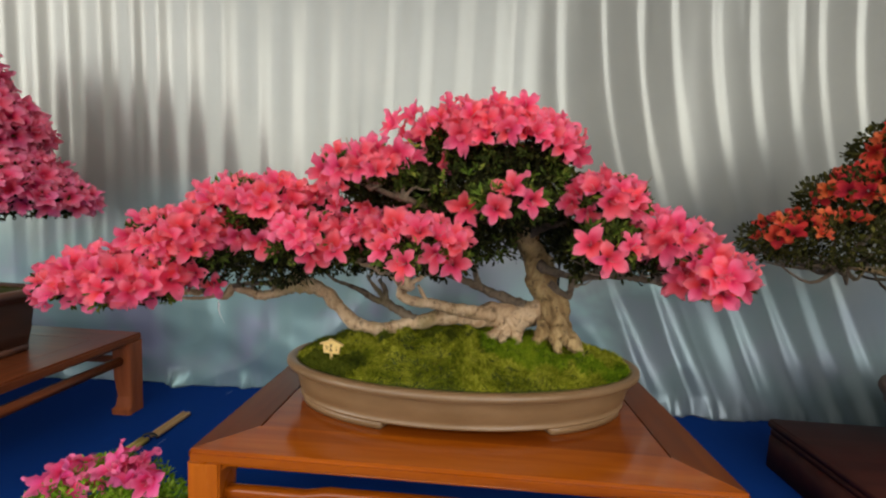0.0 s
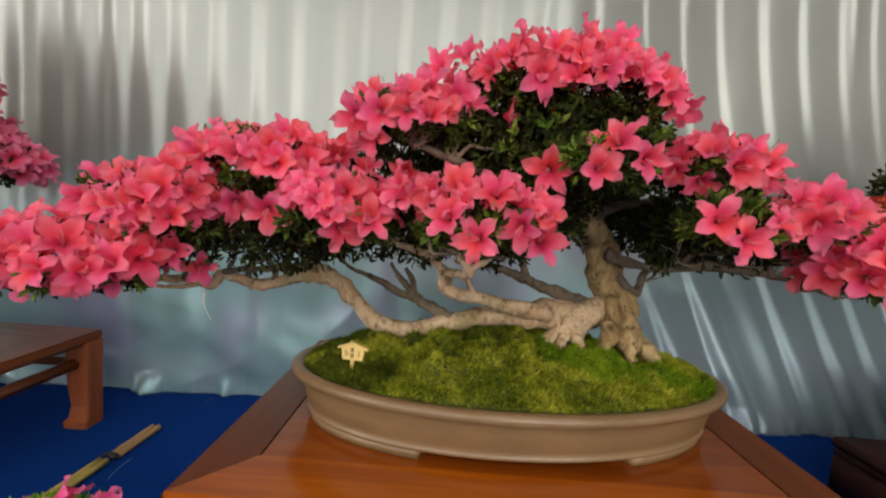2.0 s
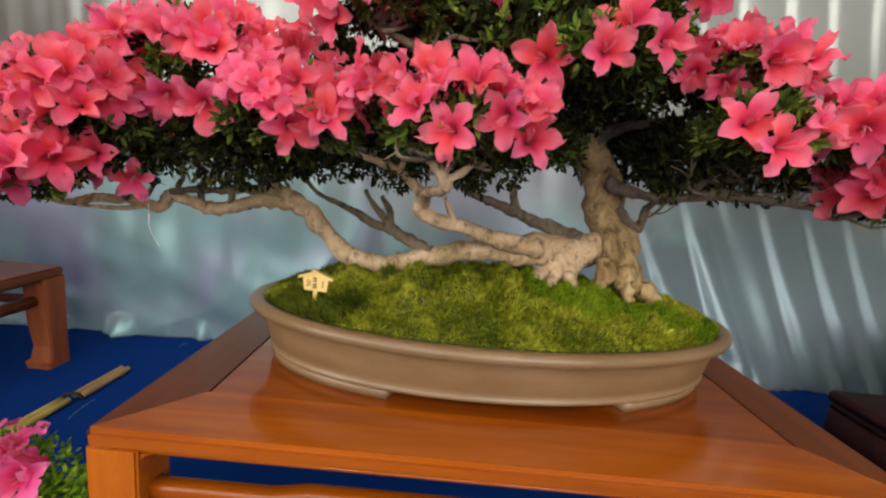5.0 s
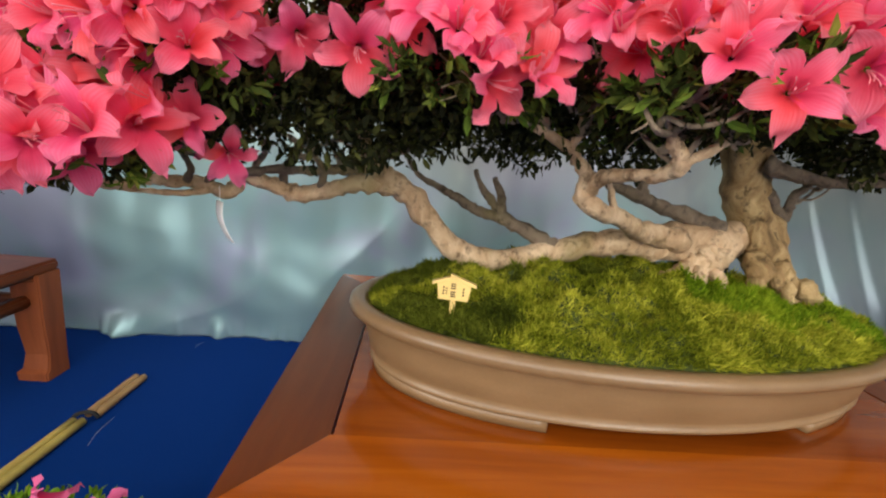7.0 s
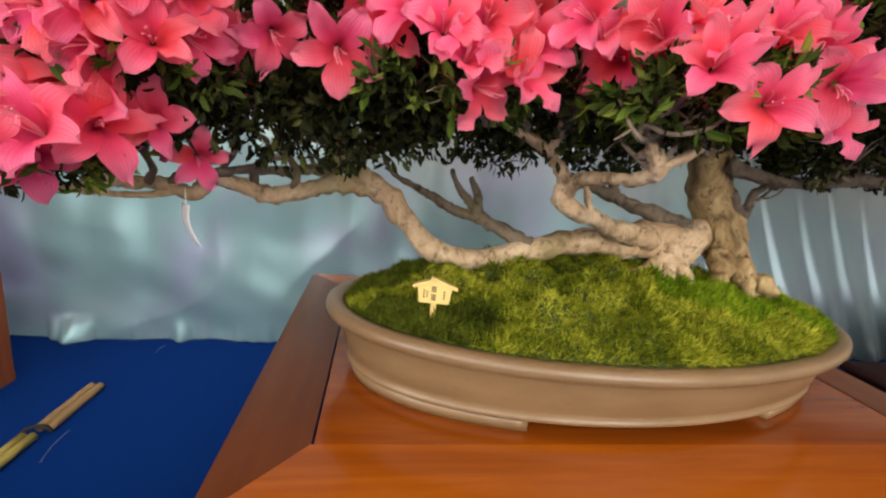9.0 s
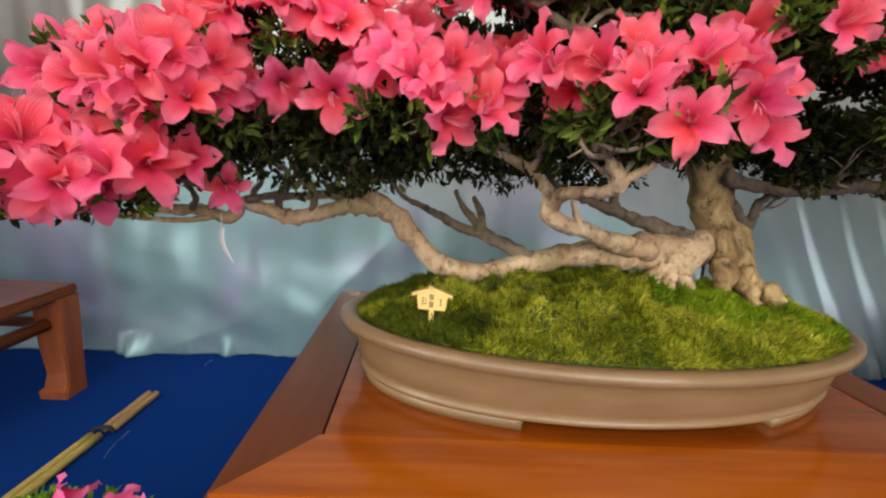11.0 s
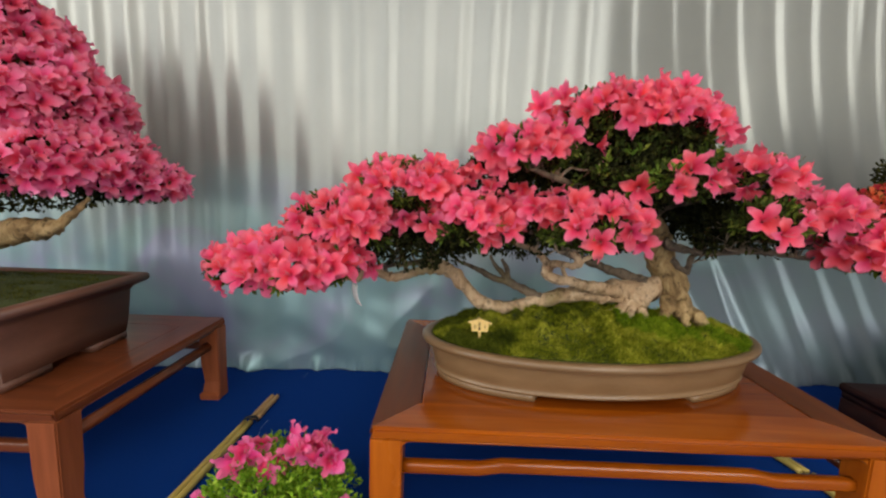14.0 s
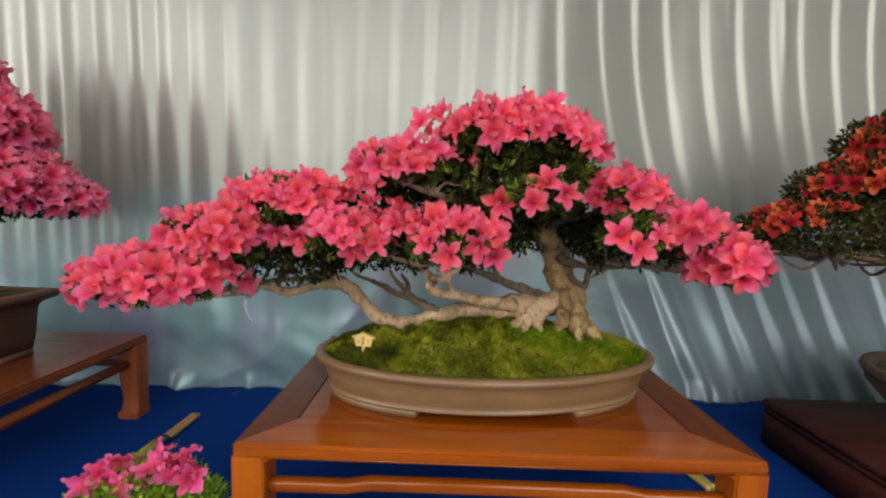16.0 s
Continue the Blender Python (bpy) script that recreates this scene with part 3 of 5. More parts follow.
    for s in (-1, 1):
        part("apron", box(-hx + leg - 0.002, hx - leg + 0.002, s * (hy - 0.018) - 0.012, s * (hy - 0.018) + 0.012, top - th - 0.006, top - th + 0.001, 0.002), mx, e)
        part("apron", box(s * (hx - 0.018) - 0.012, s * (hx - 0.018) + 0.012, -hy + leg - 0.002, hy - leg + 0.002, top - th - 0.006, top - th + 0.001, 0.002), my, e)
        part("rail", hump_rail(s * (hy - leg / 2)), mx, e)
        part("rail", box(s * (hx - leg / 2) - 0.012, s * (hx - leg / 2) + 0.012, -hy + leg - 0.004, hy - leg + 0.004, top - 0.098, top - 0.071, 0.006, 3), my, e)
        for t in (-1, 1):
            bm = bmesh.new()
            prev = None
            shape = ((top - th - 0.0004, 1.0), (0.13, 0.95), (0.06, 0.84), (0.025, 0.92), (0.018, 1.06), (0.0, 1.03)) if hoof else ((top - th - 0.0004, 1.0), (0.0, 1.0))
            for z, k in shape:
                w = leg * k
                cx, cy = s * (hx - leg / 2 - 0.0006), t * (hy - leg / 2 - 0.0006)
                if hoof:
                    cx, cy = s * (hx - w / 2 - 0.0006 - 0.05 * leg * (1 - k)), t * (hy - w / 2 - 0.0006 - 0.05 * leg * (1 - k))
                ring = [bm.verts.new((cx + a * w / 2, cy + c * w / 2, z)) for a, c in ((-1, -1), (1, -1), (1, 1), (-1, 1))]
                if prev:
                    for q in range(4):
                        bm.faces.new((prev[q], ring[q], ring[(q + 1) % 4], prev[(q + 1) % 4]))
                else:
                    bm.faces.new(ring)
                prev = ring
            bm.faces.new(list(reversed(prev)))
            bmesh.ops.recalc_face_normals(bm, faces=list(bm.faces))
            upright = [d for d in bm.edges if abs(d.verts[0].co.z - d.verts[1].co.z) > 0.004]
            bmesh.ops.bevel(bm, geom=upright, offset=0.003, segments=2, affect="EDGES", clamp_overlap=True)
            part("leg", bm, mz, e, smooth=False)
            for ax in (0, 1):
                part("corner_bracket", bracket(s, t, ax), mz, e, smooth=False)
    return e


stand("display_stand", "low polished red-brown wooden stand with framed top and rails", -0.312, 0.668, 0.848, 1.525, 0.29, (WOOD_X, WOOD_Y_SHADED, WOOD_Z_LIT, WOOD_PANEL_SHADED))
stand("display_stand", "low dark reddish wooden stand with hoof feet and side rails", -1.89, -0.937, 0.885, 1.525, 0.272, (DARK_X, DARK_Y, DARK_Z_LIT, DARK_X), True, 0.062)


def plinth():
    e = thing("display_plinth", "low very dark reddish wooden plinth with a grooved edge", "plinth", at=(1.62, 1.12, 0))
    part("top", box(-0.505, 0.5, -0.35, 0.345, 0.124, 0.15, 0.005, 3), BLACKISH, e)
    part("moulding", box(-0.499, 0.494, -0.344, 0.339, 0.104, 0.1236, 0.003, 2), BLACKISH, e)
    part("body", box(-0.5, 0.495, -0.345, 0.34, 0.0, 0.1036, 0.004), BLACKISH, e)


plinth()


# ---- pots ----
def oval_pot(name, label, at, turn, a, b, h, mat):
    """Shallow oval tray with rolled lip, waist line, base band and cut-out feet."""
    e = thing(name, label, "bonsai pot", at=at)
    e.rotation_euler = (0, 0, radians(turn))
    n = 96

    def rings(profile, close=False):
        bm = bmesh.new()
        loops = []
        for inset, z in profile:
            loops.append([bm.verts.new(((a - inset) * math.cos(2 * math.pi * k / n), (b - inset) * math.sin(2 * math.pi * k / n), z)) for k in range(n)])
        pairs = list(zip(loops, loops[1:]))
        if close:
            pairs.append((loops[-1], loops[0]))
        for p, q in pairs:
            for k in range(n):
                bm.faces.new((p[k], p[(k + 1) % n], q[(k + 1) % n], q[k]))
        bmesh.ops.recalc_face_normals(bm, faces=list(bm.faces))
        return bm

    lip = [(0.020, h - 0.021), (0.010, h - 0.0205), (0.003, h - 0.017), (0.0, h - 0.011), (0.001, h - 0.005), (0.006, h - 0.001), (0.013, h), (0.021, h - 0.002), (0.026, h - 0.007), (0.026, h - 0.018)]
    part("lip", rings(lip, True), mat, e)
    wall = [(0.045, h - 0.03), (0.0265, h - 0.0185), (0.0205, h - 0.0215), (0.0225, h - 0.026), (0.025, h - 0.045), (0.031, 0.034), (0.036, 0.026), (0.033, 0.0225), (0.032, 0.019), (0.035, 0.0160), (0.042, 0.0145), (0.10, 0.0135)]
    body = part("body", rings(wall), mat, e)
    bm = bmesh.new()
    vs = [bm.verts.new(((a - 0.1) * math.cos(2 * math.pi * k / n), (b - 0.1) * math.sin(2 * math.pi * k / n), 0.0135)) for k in range(n)]
    bm.faces.new(vs)
    part("underside", bm, mat, e)
    # feet: bands that follow the oval, left out in the middle of each side
    for lo, hi in ((118, 242), (-62, 62)):
        bm = bmesh.new()
        m = 40
        cols = []
        for k in range(m + 1):
            w = radians(lo + (hi - lo) * k / m)
            col = []
            for inset, z in ((0.040, 0.0152), (0.037, 0.010), (0.039, 0.0), (0.085, 0.0), (0.085, 0.0152)):
                col.append(bm.verts.new(((a - inset) * math.cos(w), (b - inset) * math.sin(w), z)))
            cols.append(col)
        for p, q in zip(cols, cols[1:]):
            for k in range(5):
                bm.faces.new((p[k], q[k], q[(k + 1) % 5], p[(k + 1) % 5]))
        bm.faces.new(cols[0])
        bm.faces.new(list(reversed(cols[-1])))
        bmesh.ops.recalc_face_normals(bm, faces=list(bm.faces))
        part("foot", bm, mat, e)
    return e


POT = (0.177, 1.137, 0.29)
PA, PB, PH, PTURN = 0.412, 0.214, 0.104, 4.5
oval_pot("oval_pot", "shallow oval brown unglazed clay bonsai tray with rolled lip", POT, PTURN, PA, PB, PH, CLAY)


def moss_height(x, y):
    """Height of the moss above the pot's rim plane, in the pot's own axes."""
    r = np.sqrt((x / (PA - 0.026)) ** 2 + (y / (PB - 0.026)) ** 2)
    dome = 0.058 * np.clip(1 - r ** 2.0, 0, 1) ** 0.62
    hill = -0.012 * np.exp(-((x - 0.16) / 0.13) ** 2 - ((y + 0.02) / 0.06) ** 2)
    return -0.008 + dome + hill * np.clip(1 - r, 0, 1)


def moss_lumps(x, y, s):
    """Cushions and hollows of the moss; s is 0 in the middle of the pot and 1 at its rim."""
    a = 0.026 * noise.noise(Vector((x * 22, y * 30, 3))) * (1 - s ** 4)
    b = 0.024 * (abs(noise.noise(Vector((x * 42, y * 54, 8)))) - 0.2) * (1 - s ** 6)
    return a + b + 0.006 * noise.noise(Vector((x * 130, y * 130, 2))) * (1 - s ** 8)


def moss_mound():
    rng = np.random.default_rng(5)
    e = thing("moss", "thick uneven green and olive moss mounded in the oval pot", "moss", at=(POT[0], POT[1], POT[2] + PH))
    tagged(e, kind="stuff")
    e.rotation_euler = (0, 0, radians(PTURN))
    bm = bmesh.new()
    rings, n = 56, 200
    prev = None
    top = bm.verts.new((0, 0, float(moss_height(0.0, 0.0)) + moss_lumps(0, 0, 0)))
    for i in range(1, rings + 1):
        s = i / rings
        ring = []
        for k in range(n):
            w = 2 * math.pi * k / n
            x, y = s * (PA - 0.0265) * math.cos(w), s * (PB - 0.0265) * math.sin(w)
            ring.append(bm.verts.new((x, y, float(moss_height(x, y)) + moss_lumps(x, y, s))))
        for k in range(n):
            if prev:
                bm.faces.new((prev[k], ring[k], ring[(k + 1) % n], prev[(k + 1) % n]))
            else:
                bm.faces.new((top, ring[k], ring[(k + 1) % n]))
        prev = ring
    part("moss_bed", bm, SOIL, e)
    count = 230000
    w, s = rng.uniform(0, 2 * np.pi, count), np.sqrt(rng.uniform(0, 1, count))
    x, y = s * (PA - 0.028) * np.cos(w), s * (PB - 0.028) * np.sin(w)
    patch = np.array([noise.noise(Vector((a * 8, b * 11, 1.5))) + 0.4 * noise.noise(Vector((a * 30, b * 30, 4.0))) for a, b in zip(x, y)])
    z = moss_height(x, y) + np.array([moss_lumps(a, b, c) for a, b, c in zip(x, y, s)])
    lime = 0.5 * patch + 0.8 * np.exp(-((x - 0.17) / 0.13) ** 2 - ((y + 0.07) / 0.055) ** 2) - 0.4 * (x < 0) > 0.33
    # canopy shade in colour: darker olive blades towards the back and left
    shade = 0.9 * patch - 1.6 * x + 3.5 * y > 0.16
    way = rng.normal(size=(count, 3)) * 0.75 + np.array((0, -0.15, 0.7))
    size = rng.uniform(0.005, 0.012, count) * (1 + 0.5 * (patch > 0.1))
    for name, mat, ok in (("moss_blades", MOSS, ~lime & ~shade), ("fresh_moss_blades", MOSS_GREEN, lime), ("olive_moss_blades", MOSS_OLIVE_SHADED, shade & ~lime)):
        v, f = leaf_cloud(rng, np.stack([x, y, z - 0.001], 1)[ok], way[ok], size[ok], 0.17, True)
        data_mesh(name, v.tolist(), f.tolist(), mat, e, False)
    return e


moss_mound()


def box_pot(name, label, x0, x1, y0, y1, z0, h, mat):
    """Deep rectangular pot with flared lip, splayed walls and bracket feet."""
    cx, cy, hx, hy = (x0 + x1) / 2, (y0 + y1) / 2, (x1 - x0) / 2, (y1 - y0) / 2
    e = thing(name, label, "bonsai pot", at=(cx, cy, z0))
    bm = bmesh.new()
    prev = None
    first = None
    for inset, z in ((0.05, 0.022), (0.045, 0.022), (0.04, 0.06), (0.034, h - 0.045), (0.028, h - 0.034), (0.006, h - 0.022), (0, h - 0.016), (0, h - 0.003), (0.003, h), (0.026, h), (0.03, h - 0.004), (0.03, h - 0.03)):
        ring = [bm.verts.new((sx * (hx - inset), sy * (hy - inset), z)) for sx, sy in ((-1, -1), (1, -1), (1, 1), (-1, 1))]
        if prev:
            for k in range(4):
                bm.faces.new((prev[k], prev[(k + 1) % 4], ring[(k + 1) % 4], ring[k]))
        else:
            bm.faces.new(list(reversed(ring)))
        prev = ring
    bmesh.ops.recalc_face_normals(bm, faces=list(bm.faces))
    corner = [d for d in bm.edges if abs(abs(d.verts[0].co.x) - abs(d.verts[1].co.x)) < 0.06 and d.verts[0].co.z != d.verts[1].co.z]
    bmesh.ops.bevel(bm, geom=corner, offset=0.006, segments=3, affect="EDGES", clamp_overlap=True)
    part("body", bm, mat, e)
    for sx in (-1, 1):
        for sy in (-1, 1):
            fx, fy = sx * (hx - 0.046), sy * (hy - 0.046)
            part("foot", box(min(fx, fx - sx * 0.16), max(fx, fx - sx * 0.16), min(fy, fy - sy * 0.12), max(fy, fy - sy * 0.12), 0, 0.0225, 0.003), mat, e)
    return e


box_pot("rectangular_pot", "deep rectangular reddish-brown clay bonsai pot with flared lip", -1.72, -1.06, 0.90, 1.345, 0.272, 0.188, CLAY_RED)


# ---- main azalea ----
TREE = (0.38, 1.14, 0.40)


def rel(rows, at=TREE):
    return [(r[0] - at[0], r[1] - at[1], r[2] - at[2], *r[3:]) for r in rows]


def relp(pads, at=TREE):
    return [(p[0] - at[0], p[1] - at[1], p[2] - at[2], *p[3:]) for p in pads]


PADS = [
    (0.219, 1.080, 0.879, 0.192, 0.150, 0.084),
    (-0.028, 0.990, 0.813, 0.092, 0.085, 0.039),
    (-0.274, 1.030, 0.733, 0.108, 0.110, 0.057),
    (-0.390, 0.980, 0.656, 0.111, 0.110, 0.065),
    (-0.500, 0.930, 0.574, 0.148, 0.100, 0.049),
    (-0.132, 0.990, 0.668, 0.105, 0.100, 0.053),
    (0.086, 0.920, 0.667, 0.091, 0.100, 0.050),
    (0.237, 0.950, 0.755, 0.081, 0.085, 0.035),
    (0.440, 1.020, 0.768, 0.077, 0.100, 0.046),
    (0.422, 0.950, 0.688, 0.059, 0.090, 0.038),
    (0.537, 0.960, 0.696, 0.068, 0.090, 0.041),
    (0.606, 0.940, 0.643, 0.060, 0.090, 0.044),
]
# the blooms that stand out at the front, pad by pad
BLOOMS_DOME = [(0.044, 1.029, 0.929), (0.105, 0.962, 0.911), (0.078, 0.969, 0.889), (0.131, 0.967, 0.930), (0.151, 0.932, 0.871), (0.193, 0.923, 0.875), (0.171, 0.938, 0.913), (0.217, 0.959, 0.939), (0.244, 0.930, 0.906), (0.268, 0.970, 0.941), (0.291, 0.933, 0.885), (0.314, 0.941, 0.878), (0.341, 0.957, 0.867), (0.375, 0.992, 0.854), (0.001, 1.039, 0.910), (0.235, 0.923, 0.883), (0.202, 0.926, 0.900), (0.023, 1.057, 0.895)]
BLOOMS_SHELF = [(-0.004, 0.925, 0.844), (-0.028, 0.898, 0.807), (0.004, 0.903, 0.806), (-0.065, 0.906, 0.803), (-0.101, 0.932, 0.799), (0.037, 0.934, 0.835), (0.060, 0.973, 0.841), (-0.124, 0.981, 0.773), (0.118, 0.978, 0.825), (-0.078, 0.942, 0.780)]
BLOOMS_SHOULDER = [(-0.209, 0.984, 0.781), (-0.214, 0.938, 0.756), (-0.186, 1.002, 0.772), (-0.233, 0.919, 0.735), (-0.259, 0.914, 0.741), (-0.210, 0.931, 0.730), (-0.191, 0.955, 0.713), (-0.213, 0.917, 0.661), (-0.262, 0.930, 0.668), (-0.314, 0.920, 0.729)]
BLOOMS_SLOPE = [(-0.349, 0.914, 0.711), (-0.340, 0.882, 0.683), (-0.358, 0.867, 0.665), (-0.382, 0.862, 0.653), (-0.331, 1.006, 0.725), (-0.366, 0.892, 0.610), (-0.350, 0.926, 0.596), (-0.334, 0.970, 0.566), (-0.325, 0.882, 0.649), (-0.360, 0.869, 0.638), (-0.309, 0.903, 0.681)]
BLOOMS_TIP = [(-0.532, 0.824, 0.572), (-0.591, 0.856, 0.546), (-0.526, 0.859, 0.616), (-0.517, 0.889, 0.627), (-0.516, 0.942, 0.634), (-0.484, 0.954, 0.642), (-0.451, 0.827, 0.577), (-0.432, 0.862, 0.566), (-0.405, 0.845, 0.571), (-0.387, 0.859, 0.585), (-0.479, 0.839, 0.604), (-0.439, 0.855, 0.609), (-0.418, 0.884, 0.616), (-0.394, 0.905, 0.614), (-0.363, 0.888, 0.590), (-0.451, 0.868, 0.560), (-0.521, 0.836, 0.601), (-0.411, 0.890, 0.562), (-0.508, 0.850, 0.562)]
BLOOMS_BAND = [(-0.104, 0.898, 0.696), (-0.118, 0.883, 0.667), (-0.102, 0.895, 0.645), (-0.068, 0.902, 0.661), (-0.146, 0.914, 0.710), (-0.164, 0.900, 0.697), (-0.063, 0.914, 0.689), (-0.024, 1.001, 0.720), (-0.136, 0.887, 0.685), (-0.144, 1.020, 0.758), (-0.096, 1.000, 0.740), (-0.034, 1.000, 0.733), (0.028, 0.990, 0.729), (-0.163, 1.000, 0.743), (-0.056, 0.960, 0.714)]
BLOOMS_FRONT = [(0.034, 0.829, 0.672), (0.071, 0.818, 0.650), (0.092, 0.840, 0.705), (0.129, 0.842, 0.698), (0.154, 0.849, 0.683), (0.151, 0.845, 0.651), (-0.015, 0.898, 0.699), (-0.033, 0.889, 0.706), (0.120, 0.819, 0.667), (0.048, 0.872, 0.714), (0.015, 0.872, 0.698)]
BLOOMS_MIDDLE = [(0.217, 0.862, 0.744), (0.277, 0.868, 0.760), (0.166, 0.904, 0.741), (0.241, 0.882, 0.784)]
BLOOMS_RIGHT_SHOULDER = [(0.391, 1.004, 0.811), (0.394, 0.940, 0.790), (0.364, 0.975, 0.760), (0.389, 0.949, 0.744), (0.433, 0.918, 0.785), (0.421, 0.915, 0.765), (0.455, 0.915, 0.775), (0.468, 0.923, 0.753)]
BLOOMS_RIGHT_LOW = [(0.378, 0.877, 0.693), (0.409, 0.863, 0.669), (0.443, 0.858, 0.694)]
BLOOMS_RIGHT_SLOPE = [(0.495, 0.895, 0.721), (0.521, 0.891, 0.729), (0.498, 0.876, 0.695), (0.530, 0.865, 0.707), (0.523, 0.958, 0.748)]
BLOOMS_RIGHT_TIP = [(0.556, 0.928, 0.677), (0.547, 0.896, 0.654), (0.579, 0.891, 0.683), (0.581, 0.871, 0.675), (0.578, 0.853, 0.652), (0.544, 0.903, 0.633), (0.562, 0.868, 0.633), (0.591, 0.846, 0.652), (0.587, 0.853, 0.625), (0.558, 0.880, 0.662)]
BLOOMS = [BLOOMS_DOME, BLOOMS_SHELF, BLOOMS_SHOULDER, BLOOMS_SLOPE, BLOOMS_TIP, BLOOMS_BAND, BLOOMS_FRONT, BLOOMS_MIDDLE, BLOOMS_RIGHT_SHOULDER, BLOOMS_RIGHT_LOW, BLOOMS_RIGHT_SLOPE, BLOOMS_RIGHT_TIP]
INNER = [
    (0.20, 1.13, 0.79, 0.22, 0.20, 0.10),
    (-0.05, 1.13, 0.662, 0.34, 0.19, 0.058),
    (0.48, 1.11, 0.672, 0.13, 0.14, 0.052),
    (0.40, 1.24, 0.69, 0.16, 0.09, 0.06),
    (-0.32, 1.06, 0.62, 0.20, 0.13, 0.045),
    (-0.05, 1.12, 0.745, 0.16, 0.10, 0.060),
]


def main_tree():
    rng = np.random.default_rng(11)
    e = thing("azalea_bonsai", "old azalea bonsai with spreading pads of salmon-pink flowers", "bonsai tree", at=TREE)
    # trunk and limbs
    trunk = tube(rel([(0.428, 1.155, 0.406, 0.028), (0.411, 1.165, 0.457, 0.033), (0.395, 1.175, 0.487, 0.034), (0.375, 1.185, 0.526, 0.034), (0.361, 1.19, 0.571, 0.034), (0.347, 1.19, 0.611, 0.033), (0.322, 1.185, 0.661, 0.03), (0.3, 1.17, 0.72, 0.026), (0.27, 1.15, 0.8, 0.016), (0.22, 1.11, 0.88, 0.006)]), 24, 11, 0.24, 1)
    part("trunk", trunk, TRUNK_BARK, e)
    for s, rows in enumerate(([(0.386, 1.135, 0.468, 0.024), (0.405, 1.13, 0.453, 0.02), (0.421, 1.118, 0.447, 0.015), (0.434, 1.104, 0.436, 0.010), (0.440, 1.094, 0.424, 0.006)],
                              [(0.366, 1.135, 0.474, 0.019), (0.349, 1.118, 0.463, 0.013), (0.338, 1.106, 0.450, 0.009), (0.332, 1.096, 0.438, 0.006)],
                              [(0.381, 1.13, 0.47, 0.017), (0.380, 1.114, 0.457, 0.013), (0.384, 1.100, 0.444, 0.009), (0.388, 1.090, 0.432, 0.006)],
                              [(0.292, 1.155, 0.484, 0.026), (0.274, 1.148, 0.461, 0.017), (0.248, 1.138, 0.453, 0.012), (0.220, 1.130, 0.447, 0.009), (0.200, 1.126, 0.438, 0.006)],
                              [(0.302, 1.155, 0.485, 0.024), (0.299, 1.145, 0.46, 0.016), (0.297, 1.126, 0.445, 0.011), (0.298, 1.112, 0.434, 0.008), (0.300, 1.104, 0.424, 0.005)],
                              [(0.289, 1.155, 0.479, 0.02), (0.272, 1.136, 0.462, 0.012), (0.264, 1.122, 0.450, 0.009), (0.258, 1.112, 0.440, 0.006)])):
        part("root", tube(rel(rows), 14, 7, 0.34, 3 + s), TRUNK_BARK if s < 3 else BARK, e)
    part("low_branch", tube(rel([(0.355, 1.185, 0.508, 0.024), (0.305, 1.175, 0.494, 0.031), (0.234, 1.165, 0.488, 0.027), (0.146, 1.16, 0.484, 0.02), (0.076, 1.16, 0.469, 0.018), (0.008, 1.16, 0.448, 0.017), (-0.044, 1.16, 0.44, 0.017), (-0.093, 1.155, 0.457, 0.0165), (-0.128, 1.155, 0.487, 0.017), (-0.159, 1.15, 0.522, 0.0165), (-0.191, 1.135, 0.547, 0.0145), (-0.217, 1.12, 0.569, 0.011), (-0.228, 1.105, 0.596, 0.01), (-0.239, 1.095, 0.618, 0.0085), (-0.26, 1.08, 0.627, 0.006), (-0.284, 1.06, 0.629, 0.004)]), 14, 7, 0.15, 5), BARK, e, "pale bent lower branch lying over the moss")
    limbs = []

    def limb(bark, *rows):
        part("branch", tube(rel(rows), 10, 7, 0.2, 20 + len(limbs)), bark, e)
        limbs.append(list(rows))

    limb(BARK, (-0.179, 1.135, 0.535, 0.012), (-0.226, 1.125, 0.539, 0.0115), (-0.267, 1.12, 0.529, 0.011), (-0.307, 1.115, 0.518, 0.011), (-0.345, 1.11, 0.529, 0.01), (-0.373, 1.108, 0.536, 0.01), (-0.392, 1.105, 0.514, 0.009), (-0.423, 1.1, 0.523, 0.008), (-0.454, 1.09, 0.523, 0.0075), (-0.477, 1.08, 0.523, 0.007), (-0.498, 1.06, 0.516, 0.006), (-0.508, 1.03, 0.523, 0.005), (-0.514, 1, 0.527, 0.004))
    limb(BARK, (-0.399, 1.1, 0.518, 0.005), (-0.443, 1.09, 0.509, 0.004), (-0.489, 1.07, 0.511, 0.003), (-0.506, 1.04, 0.518, 0.002))
    limb(BARK, (-0.239, 1.095, 0.618, 0.006), (-0.232, 1.085, 0.642, 0.005), (-0.218, 1.07, 0.66, 0.003))
    limb(BARK, (0.242, 1.15, 0.495, 0.018), (0.154, 1.11, 0.514, 0.0135), (0.093, 1.065, 0.534, 0.011), (0.054, 1.042, 0.544, 0.0115), (0.036, 1.037, 0.558, 0.0115), (0.038, 1.034, 0.575, 0.0095), (0.022, 1.03, 0.595, 0.0075), (0.002, 1.02, 0.609, 0.0065), (-0.029, 1, 0.62, 0.005), (-0.063, 0.98, 0.629, 0.003))
    limb(BARK, (0.007, 1.02, 0.605, 0.005), (0.009, 1.01, 0.623, 0.0045), (0.01, 1, 0.644, 0.003))
